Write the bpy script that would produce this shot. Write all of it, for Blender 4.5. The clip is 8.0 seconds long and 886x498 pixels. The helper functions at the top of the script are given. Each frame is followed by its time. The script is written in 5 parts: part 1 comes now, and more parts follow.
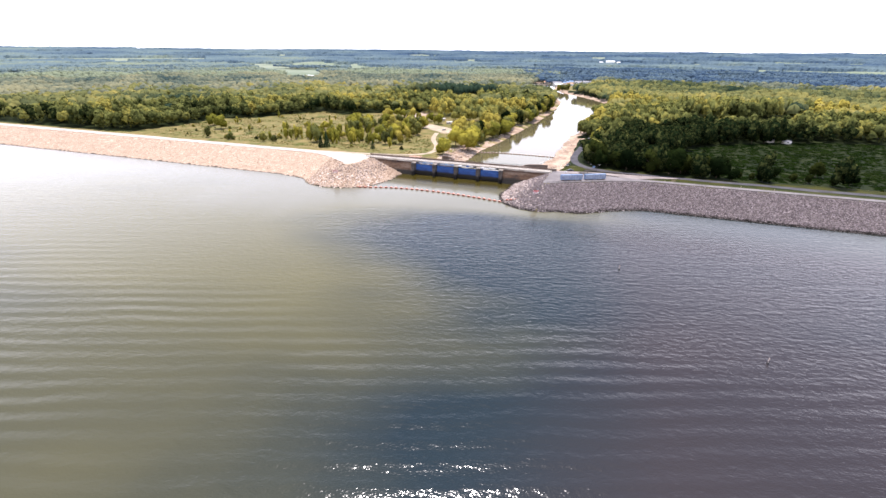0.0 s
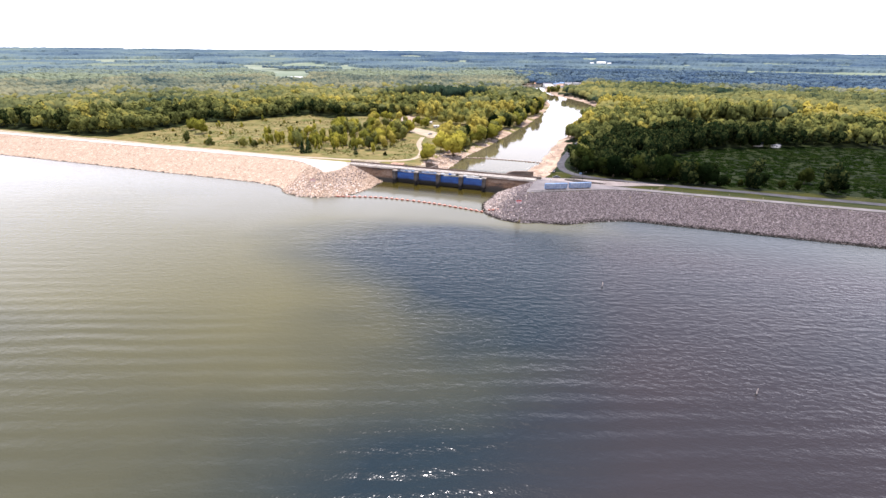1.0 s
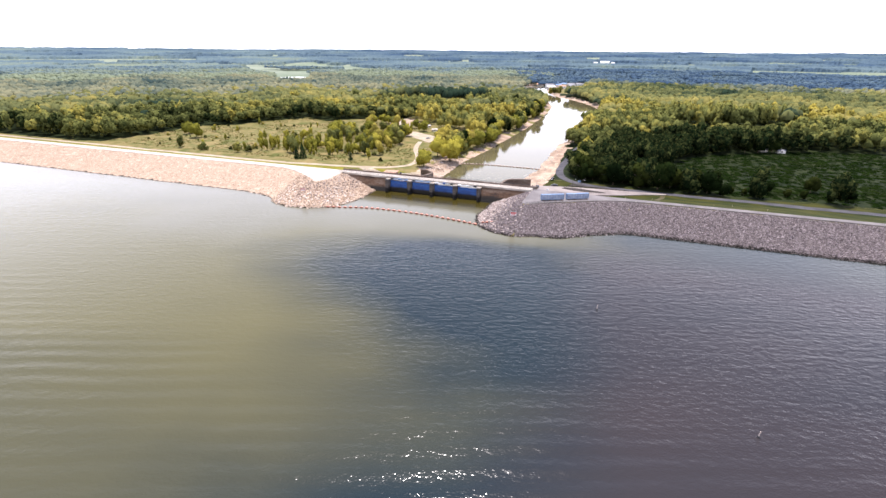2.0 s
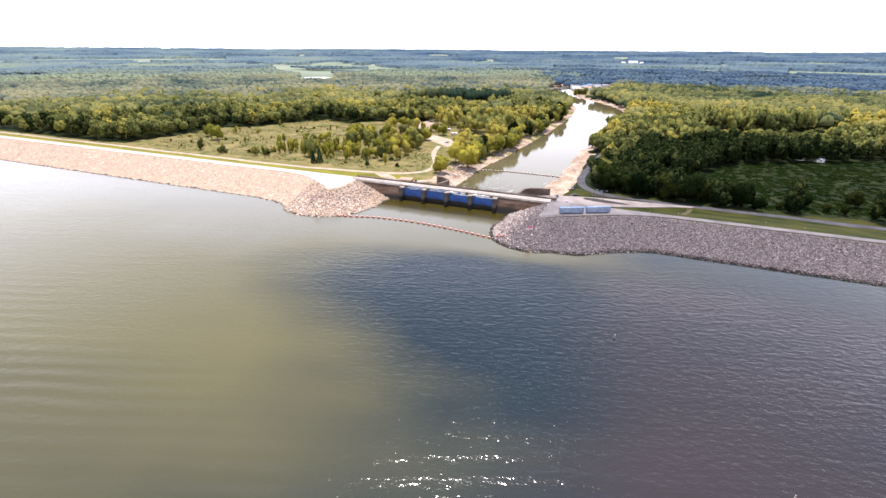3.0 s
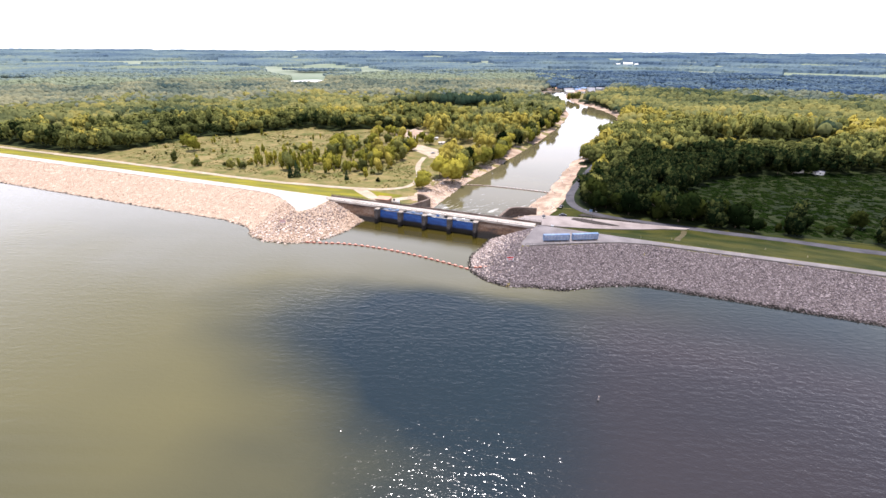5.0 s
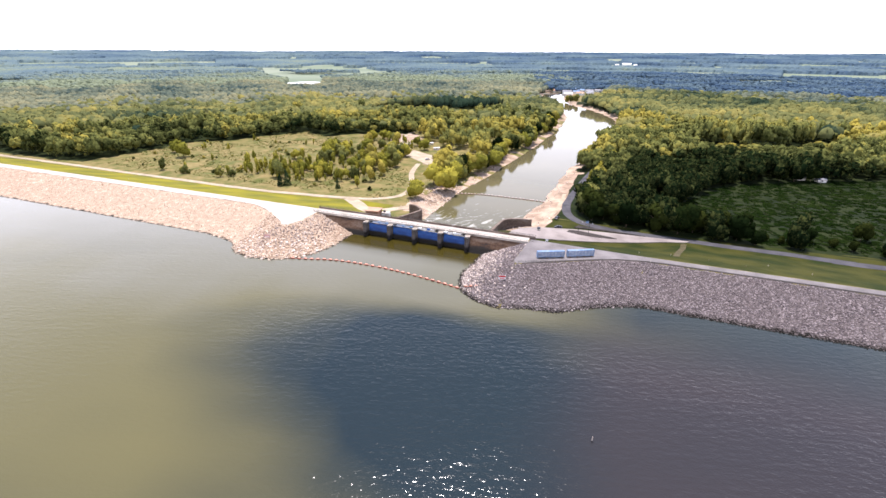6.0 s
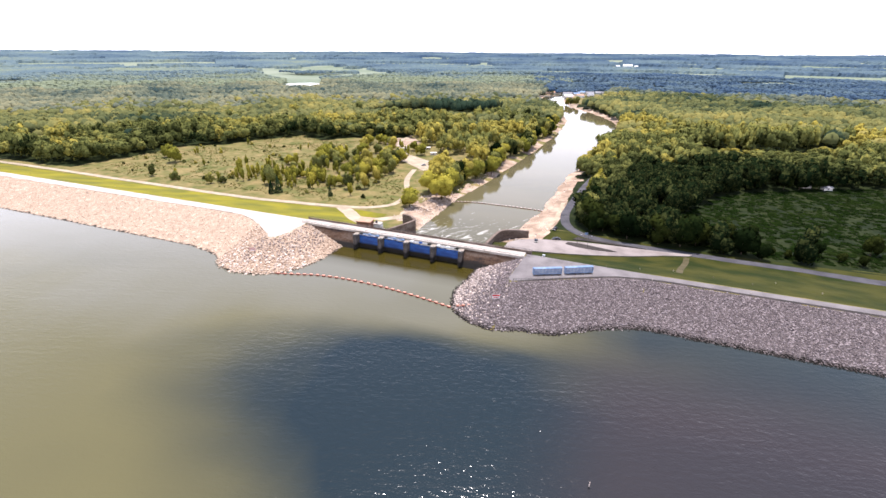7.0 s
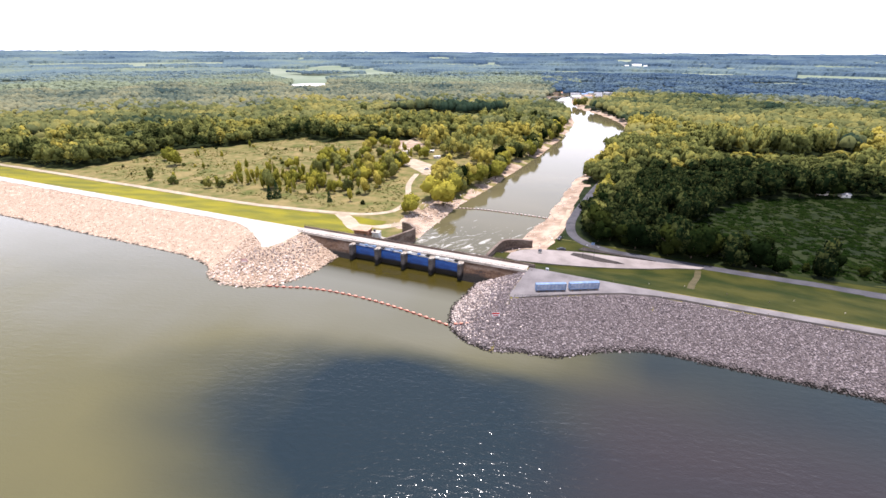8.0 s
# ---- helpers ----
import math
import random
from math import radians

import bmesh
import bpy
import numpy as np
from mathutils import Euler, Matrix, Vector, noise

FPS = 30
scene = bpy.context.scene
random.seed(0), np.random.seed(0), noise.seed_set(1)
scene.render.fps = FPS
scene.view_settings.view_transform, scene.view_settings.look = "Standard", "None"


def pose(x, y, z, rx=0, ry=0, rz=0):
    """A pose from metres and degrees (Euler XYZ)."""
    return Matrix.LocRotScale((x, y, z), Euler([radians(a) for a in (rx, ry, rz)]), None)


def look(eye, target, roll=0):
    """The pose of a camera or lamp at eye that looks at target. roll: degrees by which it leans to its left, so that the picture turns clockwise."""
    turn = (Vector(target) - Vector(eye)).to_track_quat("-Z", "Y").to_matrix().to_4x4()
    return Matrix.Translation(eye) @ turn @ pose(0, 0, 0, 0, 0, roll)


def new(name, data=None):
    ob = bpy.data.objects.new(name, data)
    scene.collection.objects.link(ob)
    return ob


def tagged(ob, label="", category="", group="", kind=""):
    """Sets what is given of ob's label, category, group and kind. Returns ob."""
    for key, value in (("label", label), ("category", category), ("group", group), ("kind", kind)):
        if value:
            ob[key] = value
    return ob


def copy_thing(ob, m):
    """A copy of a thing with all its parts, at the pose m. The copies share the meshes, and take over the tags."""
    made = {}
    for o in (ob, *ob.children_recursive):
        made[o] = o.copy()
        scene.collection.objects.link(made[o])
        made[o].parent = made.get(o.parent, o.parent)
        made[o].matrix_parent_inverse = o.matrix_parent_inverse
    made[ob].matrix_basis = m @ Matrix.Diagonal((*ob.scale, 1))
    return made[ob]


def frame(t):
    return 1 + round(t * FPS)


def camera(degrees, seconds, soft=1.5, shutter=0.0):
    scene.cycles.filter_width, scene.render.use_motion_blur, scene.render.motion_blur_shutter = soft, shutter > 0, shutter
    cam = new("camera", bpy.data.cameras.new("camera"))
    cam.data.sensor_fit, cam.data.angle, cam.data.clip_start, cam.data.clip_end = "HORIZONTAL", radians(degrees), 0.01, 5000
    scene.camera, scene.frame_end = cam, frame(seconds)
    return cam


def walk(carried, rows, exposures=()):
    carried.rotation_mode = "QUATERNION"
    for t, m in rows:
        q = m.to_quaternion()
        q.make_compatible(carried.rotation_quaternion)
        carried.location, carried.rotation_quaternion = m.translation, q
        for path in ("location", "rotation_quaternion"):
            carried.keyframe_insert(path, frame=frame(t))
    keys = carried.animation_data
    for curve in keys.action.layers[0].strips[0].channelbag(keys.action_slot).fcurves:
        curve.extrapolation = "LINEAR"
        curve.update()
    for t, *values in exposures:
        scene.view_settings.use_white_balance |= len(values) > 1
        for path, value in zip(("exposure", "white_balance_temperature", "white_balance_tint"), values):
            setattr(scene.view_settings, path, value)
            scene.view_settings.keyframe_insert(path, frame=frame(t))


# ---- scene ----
cam = camera(88.8, 8.0, soft=1.5)
PATH = [
    (0, (84.769, -268.541, 72.801), (84.175, -266.809, 71.997), 0.5),
    (0.5, (86.255, -262.532, 73.754), (85.675, -260.794, 72.952), 0.4),
    (1, (87.779, -256.837, 74.955), (87.212, -255.095, 74.153), 0.5),
    (2.5, (90.489, -240.682, 80.199), (89.879, -238.958, 79.389), 0.4),
    (3, (90.695, -235.137, 81.602), (90.027, -233.435, 80.793), 0.4),
    (3.5, (90.97, -229.277, 83.087), (90.306, -227.573, 82.278), 0.4),
    (4, (91.472, -223.527, 84.431), (90.811, -221.821, 83.622), 0.4),
    (4.5, (91.936, -217.712, 85.781), (91.279, -216.005, 84.973), 0.4),
    (6, (92.447, -200.408, 90.899), (91.794, -198.698, 90.092), 0.3),
    (6.5, (92.168, -194.539, 92.119), (91.514, -192.829, 91.314), 0.4),
    (7, (91.943, -188.764, 93.309), (91.288, -187.055, 92.504), 0.4),
    (7.5, (91.698, -183.014, 94.347), (91.031, -181.308, 93.542), 0.3),
    (8, (91.41, -177.56, 94.85), (90.727, -175.862, 94.043), 0.3),
]
walk(cam, [(t, look(eye, target, roll)) for t, eye, target, roll in PATH], exposures=[(0, 0.7, 6300, 19), (8, 0.7, 6280, 19)])

# ---- world, sun, exposure ----
SUN_AZ, SUN_EL = 22.0, 75.5   # degrees left of the dam's normal (+y), degrees above the horizon
world = bpy.data.worlds.new("world")
scene.world = world
world.use_nodes = True
wn = world.node_tree
sky = wn.nodes.new("ShaderNodeTexSky")
sky.sky_type, sky.sun_disc = "NISHITA", False
sky.sun_elevation, sky.sun_rotation = radians(SUN_EL), radians(-SUN_AZ)
sky.air_density, sky.dust_density, sky.ozone_density = 1.0, 0.7, 1.0
haze = wn.nodes.new("ShaderNodeMix")   # thin white summer haze over the whole sky
haze.data_type = "RGBA"
up = wn.nodes.new("ShaderNodeTexCoord")
height = wn.nodes.new("ShaderNodeSeparateXYZ")
thick = wn.nodes.new("ShaderNodeMapRange")   # thick at the horizon, clearing to blue overhead
thick.interpolation_type = "SMOOTHSTEP"
for k, v in enumerate((0.13, 0.56, 0.92, 0.03)):
    thick.inputs[k + 1].default_value = v
wn.links.new(up.outputs["Generated"], height.inputs[0])
wn.links.new(height.outputs["Z"], thick.inputs[0])
wn.links.new(thick.outputs[0], haze.inputs[0])
haze.inputs[7].default_value = (14.0, 14.3, 15.1, 1)
wn.links.new(sky.outputs[0], haze.inputs[6])
wn.links.new(haze.outputs[2], wn.nodes["Background"].inputs[0])
wn.nodes["Background"].inputs[1].default_value = 0.12
sun_data = bpy.data.lights.new("sun", "SUN")
sun_data.energy, sun_data.angle, sun_data.color = 4.3, radians(0.6), (1.0, 0.95, 0.87)
sun = new("sun", sun_data)
sun.matrix_world = look((-math.sin(radians(SUN_AZ)) * math.cos(radians(SUN_EL)) * 900, math.cos(radians(SUN_AZ)) * math.cos(radians(SUN_EL)) * 900, math.sin(radians(SUN_EL)) * 900), (0, 0, 0))

rng = np.random.default_rng(7)

# ---- materials ----


def material(name, colours, size=4.0, fine=0.5, rough=0.85, bump=0.3, metal=0.0, speckle=0.35, by_object=0.0, by_island=0.0, specular=0.3, wet_shade_below=None, stretch=1.0):
    """Principled surface: colours laid out by a large noise (size in metres), broken up by a fine one, with relief."""
    m = bpy.data.materials.new(name)
    m.use_nodes = True
    n, link = m.node_tree.nodes, m.node_tree.links.new
    p = n["Principled BSDF"]
    p.inputs["Roughness"].default_value, p.inputs["Metallic"].default_value = rough, metal
    p.inputs["Specular IOR Level"].default_value = specular
    co = n.new("ShaderNodeTexCoord")
    big, small = n.new("ShaderNodeTexNoise"), n.new("ShaderNodeTexNoise")
    long_way = n.new("ShaderNodeMapping")
    long_way.vector_type = "TEXTURE"
    long_way.inputs["Scale"].default_value = (stretch, stretch, 1.0)
    link(co.outputs["Object"], long_way.inputs["Vector"])
    link(long_way.outputs[0], big.inputs["Vector"])
    link(co.outputs["Object"], small.inputs["Vector"])
    for tex, s, d in ((big, size, 4.0), (small, fine, 3.0)):
        tex.inputs["Scale"].default_value, tex.inputs["Detail"].default_value = 1.0 / s, d
    fac = n.new("ShaderNodeMath")
    fac.operation = "MULTIPLY_ADD"
    link(small.outputs["Fac"], fac.inputs[0])
    fac.inputs[1].default_value = speckle
    link(big.outputs["Fac"], fac.inputs[2])
    last = fac.outputs[0]
    for amount, source in ((by_object, "obj"), (by_island, "island")):
        if amount:
            src = n.new("ShaderNodeObjectInfo") if source == "obj" else n.new("ShaderNodeNewGeometry")
            add = n.new("ShaderNodeMath")
            add.operation = "MULTIPLY_ADD"
            link(src.outputs["Random" if source == "obj" else "Random Per Island"], add.inputs[0])
            add.inputs[1].default_value = amount
            link(last, add.inputs[2])
            last = add.outputs[0]
    ramp = n.new("ShaderNodeValToRGB")
    lo, hi = 0.36 + speckle * 0.4, 0.62 + speckle * 0.6 + by_object + by_island
    els = ramp.color_ramp.elements
    while len(els) < len(colours):
        els.new(0.5)
    for i, c in enumerate(colours):
        els[i].position, els[i].color = min(1, lo + (hi - lo) * i / max(1, len(colours) - 1)), (*c, 1)
    link(last, ramp.inputs[0])
    link(ramp.outputs[0], p.inputs["Base Color"])
    # Wet band; on gates, piers and walls it also holds the waterline's dark reflection.
    if wet_shade_below is not None:
        xyz = n.new("ShaderNodeSeparateXYZ")
        link(co.outputs["Object"], xyz.inputs[0])
        band = n.new("ShaderNodeMath")
        band.operation = "MULTIPLY_ADD"
        link(big.outputs["Fac"], band.inputs[0])
        band.inputs[1].default_value = 1.6
        link(xyz.outputs["Z"], band.inputs[2])
        wr, mx = n.new("ShaderNodeValToRGB"), n.new("ShaderNodeMix")
        wr.color_ramp.elements[0].position, wr.color_ramp.elements[1].position = 0.45, 0.6
        scale = n.new("ShaderNodeMath")
        scale.operation = "DIVIDE"
        link(band.outputs[0], scale.inputs[0])
        scale.inputs[1].default_value = (wet_shade_below + 0.8) * 2
        link(scale.outputs[0], wr.inputs[0])
        mx.data_type = "RGBA"
        link(wr.outputs[0], mx.inputs[0])
        mx.inputs[6].default_value = (0.018, 0.015, 0.012, 1)
        link(ramp.outputs[0], mx.inputs[7])
        link(mx.outputs[2], p.inputs["Base Color"])
    if bump:
        b = n.new("ShaderNodeBump")
        b.inputs["Strength"].default_value, b.inputs["Distance"].default_value = min(1.0, bump), fine * 0.6
        link(small.outputs["Fac"], b.inputs["Height"])
        link(b.outputs[0], p.inputs["Normal"])
    return m


def foliage(name, dark, mid, light, shared=False, through_light=0.18, grain_size=0.9, grain_amount=0.34, by_clump=0.12, relief=0.5):
    """Leaves: colour by tree and by clump, partly translucent. shared: many trees in one mesh, told apart by the tint attribute."""
    m = bpy.data.materials.new(name)
    m.use_nodes = True
    n, link = m.node_tree.nodes, m.node_tree.links.new
    n.remove(n["Principled BSDF"])
    geo = n.new("ShaderNodeNewGeometry")
    if shared:
        tree = n.new("ShaderNodeAttribute")
        tree.attribute_name = "tint"
        tree_out = tree.outputs["Fac"]
    else:
        tree = n.new("ShaderNodeObjectInfo")
        tree_out = tree.outputs["Random"]
    mix = n.new("ShaderNodeMath")
    mix.operation = "MULTIPLY_ADD"
    link(geo.outputs["Random Per Island"], mix.inputs[0])
    mix.inputs[1].default_value = by_clump
    half = n.new("ShaderNodeMath")
    half.operation = "MULTIPLY"
    link(tree_out, half.inputs[0])
    half.inputs[1].default_value = 0.84
    co, twigs, grain = n.new("ShaderNodeTexCoord"), n.new("ShaderNodeTexNoise"), n.new("ShaderNodeMath")
    link(co.outputs["Object"], twigs.inputs["Vector"])
    twigs.inputs["Scale"].default_value, twigs.inputs["Detail"].default_value = 1.0 / grain_size, 2.0
    grain.operation = "MULTIPLY_ADD"
    link(twigs.outputs["Fac"], grain.inputs[0])
    grain.inputs[1].default_value = grain_amount
    shift = n.new("ShaderNodeMath")
    shift.operation = "SUBTRACT"
    link(half.outputs[0], shift.inputs[0])
    shift.inputs[1].default_value = grain_amount / 2
    link(shift.outputs[0], grain.inputs[2])
    link(grain.outputs[0], mix.inputs[2])
    ramp = n.new("ShaderNodeValToRGB")
    els = ramp.color_ramp.elements
    els.new(0.5)
    for e, pos, c in zip(els, (0.08, 0.5, 0.92), (dark, mid, light)):
        e.position, e.color = pos, (*c, 1)
    link(mix.outputs[0], ramp.inputs[0])
    dif, tra, both = n.new("ShaderNodeBsdfDiffuse"), n.new("ShaderNodeBsdfTranslucent"), n.new("ShaderNodeMixShader")
    link(ramp.outputs[0], dif.inputs["Color"])
    link(ramp.outputs[0], tra.inputs["Color"])
    both.inputs[0].default_value = through_light
    leafy = n.new("ShaderNodeBump")
    leafy.inputs["Strength"].default_value, leafy.inputs["Distance"].default_value = relief, grain_size * 0.8
    link(twigs.outputs["Fac"], leafy.inputs["Height"])
    link(leafy.outputs[0], dif.inputs["Normal"])
    link(dif.outputs[0], both.inputs[1])
    link(tra.outputs[0], both.inputs[2])
    link(both.outputs[0], n["Material Output"].inputs["Surface"])
    return m


def water(name, shallow, deep, wave, strength, foam=False, silt_and_shade=False):
    """Silty water: a body colour under a rippled, glossy surface; wind streaks roughen it in patches."""
    m = bpy.data.materials.new(name)
    m.use_nodes = True
    n, link = m.node_tree.nodes, m.node_tree.links.new
    p = n["Principled BSDF"]
    p.inputs["IOR"].default_value = 1.33
    p.inputs["Roughness"].default_value = 0.1 if silt_and_shade else 0.03
    co = n.new("ShaderNodeTexCoord")

    def noise_tex(sx, sy, turn=0.0, detail=3.0, shift=0.0, twist=0.0):
        mp, tx = n.new("ShaderNodeMapping"), n.new("ShaderNodeTexNoise")
        mp.vector_type = "TEXTURE"
        mp.inputs["Scale"].default_value = (sx, sy, sx)
        mp.inputs["Rotation"].default_value = (0, 0, radians(turn))
        mp.inputs["Location"].default_value = (shift, shift, 0)
        link(co.outputs["Object"], mp.inputs["Vector"])
        link(mp.outputs[0], tx.inputs["Vector"])
        tx.inputs["Scale"].default_value, tx.inputs["Detail"].default_value, tx.inputs["Distortion"].default_value = 1.0, detail, twist
        return tx.outputs["Fac"]

    def math_node(op, a, b):
        k = n.new("ShaderNodeMath")
        k.operation = op
        for i, v in enumerate((a, b)):
            if isinstance(v, (int, float)):
                k.inputs[i].default_value = v
            else:
                link(v, k.inputs[i])
        return k.outputs[0]

    patches = noise_tex(150, 60, 20, 2.0, 35.0)
    swell = noise_tex(wave * 8, wave * 1.1, 20, 2.0)
    chop = math_node("ADD", math_node("MULTIPLY", noise_tex(wave * 0.17, wave * 0.11, 25, 0.0), 0.32), math_node("MULTIPLY", noise_tex(wave * 0.9, wave * 0.45, 14, 2.0, 3.0), 1.3))
    paws = math_node("MAXIMUM", math_node("SUBTRACT", noise_tex(wave * 0.9, wave * 0.6, 10, 1.0, 12.0), 0.55), 0.0)
    ripple = math_node("MULTIPLY", noise_tex(wave * 0.15, wave * 0.1, 30, 0.0, 5.0), paws)
    gusts = math_node("MULTIPLY", math_node("SUBTRACT", noise_tex(95, 40, -15, 3.0, 80.0), 0.36), 3.0)
    gusts = math_node("MINIMUM", math_node("MAXIMUM", gusts, 0.25), 1.0)
    train = n.new("ShaderNodeTexWave")
    mp = n.new("ShaderNodeMapping")
    mp.inputs["Rotation"].default_value = (0, 0, radians(-20))
    link(co.outputs["Object"], mp.inputs["Vector"])
    link(mp.outputs[0], train.inputs["Vector"])
    train.bands_direction = "Y"
    train.inputs["Scale"].default_value, train.inputs["Distortion"].default_value = 0.171 / wave, 2.6
    train.inputs["Detail"].default_value, train.inputs["Detail Scale"].default_value = 2.0, 0.5
    ramp = n.new("ShaderNodeValToRGB")
    ramp.color_ramp.elements[0].position, ramp.color_ramp.elements[0].color = 0.38, (*deep, 1)
    ramp.color_ramp.elements[1].position, ramp.color_ramp.elements[1].color = 0.6, (*shallow, 1)
    body = ramp.outputs[0]
    if silt_and_shade:
        # Body tone follows painted cloud shade and sky reflection, fixed to the lake.
        shade_node = n.new("ShaderNodeAttribute")
        shade_node.attribute_name = "silt_and_shade"
        link(math_node("ADD", math_node("MULTIPLY", patches, 0.45), math_node("MULTIPLY", shade_node.outputs["Fac"], 0.5)), ramp.inputs[0])
        ramp.color_ramp.elements[0].position, ramp.color_ramp.elements[1].position = 0.25, 0.68
        # Tones over the body colour; the olive one paints the gates' reflection.
        for name, colour in (("milky", (0.165, 0.16, 0.13)), ("gate_reflection", (0.043, 0.034, 0.006)), ("ruddy", (0.037, 0.030, 0.030))):
            a, x = n.new("ShaderNodeAttribute"), n.new("ShaderNodeMix")
            a.attribute_name = name
            x.data_type = "RGBA"
            link(math_node("MULTIPLY", a.outputs["Fac"], math_node("ADD", patches, 0.45)), x.inputs[0])
            link(body, x.inputs[6])
            x.inputs[7].default_value = (*colour, 1)
            body = x.outputs[2]
    else:
        link(patches, ramp.inputs[0])
    link(body, p.inputs["Base Color"])
    roll = 0.0
    if silt_and_shade:
        far_out = n.new("ShaderNodeAttribute")
        far_out.attribute_name = "swell"
        roll = math_node("MULTIPLY", far_out.outputs["Fac"], 3.9)
    height = math_node("ADD", math_node("ADD", math_node("MULTIPLY", swell, 0.85), math_node("MULTIPLY", math_node("MULTIPLY", train.outputs["Fac"], gusts), roll)), chop)
    height = math_node("ADD", height, math_node("MULTIPLY", ripple, 1.9 if silt_and_shade else 0.0))
    b = n.new("ShaderNodeBump")
    b.inputs["Distance"].default_value = wave * 0.25
    link(height, b.inputs["Height"])
    push = math_node("MULTIPLY", math_node("ADD", patches, 0.3), strength)
    if silt_and_shade:
        wind = n.new("ShaderNodeAttribute")
        wind.attribute_name = "wind"
        push = math_node("MULTIPLY", push, wind.outputs["Fac"])
        link(math_node("MINIMUM", math_node("MULTIPLY", wind.outputs["Fac"], 0.25), 0.12), p.inputs["Roughness"])
    link(push, b.inputs["Strength"])
    link(b.outputs[0], p.inputs["Normal"])
    if foam:
        near = n.new("ShaderNodeAttribute")
        near.attribute_name = "foam"
        f = math_node("MULTIPLY", near.outputs["Fac"], noise_tex(15, 6.5, 62, 5.0, twist=2.6))
        fr = n.new("ShaderNodeValToRGB")
        fr.color_ramp.elements[0].position, fr.color_ramp.elements[1].position = 0.55, 0.8
        link(f, fr.inputs[0])
        white = n.new("ShaderNodeBsdfDiffuse")
        white.inputs["Color"].default_value = (0.62, 0.6, 0.54, 1)
        mx = n.new("ShaderNodeMixShader")
        link(fr.outputs[0], mx.inputs[0])
        link(p.outputs[0], mx.inputs[1])
        link(white.outputs[0], mx.inputs[2])
        link(mx.outputs[0], n["Material Output"].inputs["Surface"])
    return m


def ground_material():
    """Grass and soil of the whole valley: meadow, mown slope, bank sand and woodland floor by the sheet's own attributes."""
    m = bpy.data.materials.new("ground")
    m.use_nodes = True
    n, link = m.node_tree.nodes, m.node_tree.links.new
    p = n["Principled BSDF"]
    p.inputs["Roughness"].default_value, p.inputs["Specular IOR Level"].default_value = 0.95, 0.1
    co = n.new("ShaderNodeTexCoord")

    def layer(size, c0, c1, detail=5.0, lo=0.38, hi=0.62):
        t, r = n.new("ShaderNodeTexNoise"), n.new("ShaderNodeValToRGB")
        link(co.outputs["Object"], t.inputs["Vector"])
        t.inputs["Scale"].default_value, t.inputs["Detail"].default_value = 1.0 / size, detail
        r.color_ramp.elements[0].position, r.color_ramp.elements[1].position = lo, hi
        r.color_ramp.elements[0].color, r.color_ramp.elements[1].color = (*c0, 1), (*c1, 1)
        link(t.outputs["Fac"], r.inputs[0])
        return r.outputs[0], t.outputs["Fac"]

    meadow, grain = layer(9, (0.105, 0.112, 0.032), (0.245, 0.188, 0.08), 10.0, 0.34, 0.66)
    mown, _ = layer(22, (0.130, 0.128, 0.020), (0.225, 0.198, 0.016), 7.0)
    # East slope grass, darkened to stand for cloud shade.
    olive, _ = layer(14, (0.019, 0.028, 0.005), (0.050, 0.050, 0.010), 8.0)
    sand, _ = layer(9, (0.26, 0.185, 0.13), (0.47, 0.355, 0.265), 8.0)
    # Woodland floor, near-black: it also carries the clearing's painted cloud shade.
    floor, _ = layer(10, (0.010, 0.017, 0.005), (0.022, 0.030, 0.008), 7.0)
    # Far ground, its green paled and greyed to carry the haze.
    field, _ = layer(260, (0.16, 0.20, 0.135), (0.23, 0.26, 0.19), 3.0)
    last = meadow
    edge = n.new("ShaderNodeTexNoise")
    link(co.outputs["Object"], edge.inputs["Vector"])
    edge.inputs["Scale"].default_value, edge.inputs["Detail"].default_value = 0.22, 4.0
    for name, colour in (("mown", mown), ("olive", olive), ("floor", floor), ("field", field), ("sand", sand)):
        a = n.new("ShaderNodeAttribute")
        a.attribute_name = name
        s = n.new("ShaderNodeMath")
        s.operation = "ADD"
        link(a.outputs["Fac"], s.inputs[0])
        link(edge.outputs["Fac"], s.inputs[1])
        r = n.new("ShaderNodeValToRGB")
        r.color_ramp.elements[0].position, r.color_ramp.elements[1].position = 0.86, 1.0
        half = n.new("ShaderNodeMath")
        half.operation = "MULTIPLY"
        link(s.outputs[0], half.inputs[0])
        half.inputs[1].default_value = 0.93
        link(half.outputs[0], r.inputs[0])
        x = n.new("ShaderNodeMix")
        x.data_type = "RGBA"
        link(r.outputs[0], x.inputs[0])
        link(last, x.inputs[6])
        link(colour, x.inputs[7])
        last = x.outputs[2]
    link(last, p.inputs["Base Color"])
    b = n.new("ShaderNodeBump")
    b.inputs["Strength"].default_value, b.inputs["Distance"].default_value = 0.6, 1.2
    link(grain, b.inputs["Height"])
    link(b.outputs[0], p.inputs["Normal"])
    return m


GROUND = ground_material()
# The lake's dark tone is cloud shade and sky reflection, not depth.
LAKE = water("lake_water", (0.115, 0.103, 0.045), (0.0135, 0.0225, 0.0265), 3.0, 0.36, silt_and_shade=True)
RIVER = water("river_water", (0.125, 0.108, 0.058), (0.10, 0.088, 0.045), 1.6, 0.025, foam=True)
CONCRETE = material("concrete", ((0.30, 0.25, 0.20), (0.46, 0.40, 0.33), (0.58, 0.52, 0.45)), 6, 0.6)
PALE_CONCRETE = material("pale_concrete", ((0.38, 0.338, 0.288), (0.50, 0.45, 0.395)), 9, 0.8, bump=0.15)
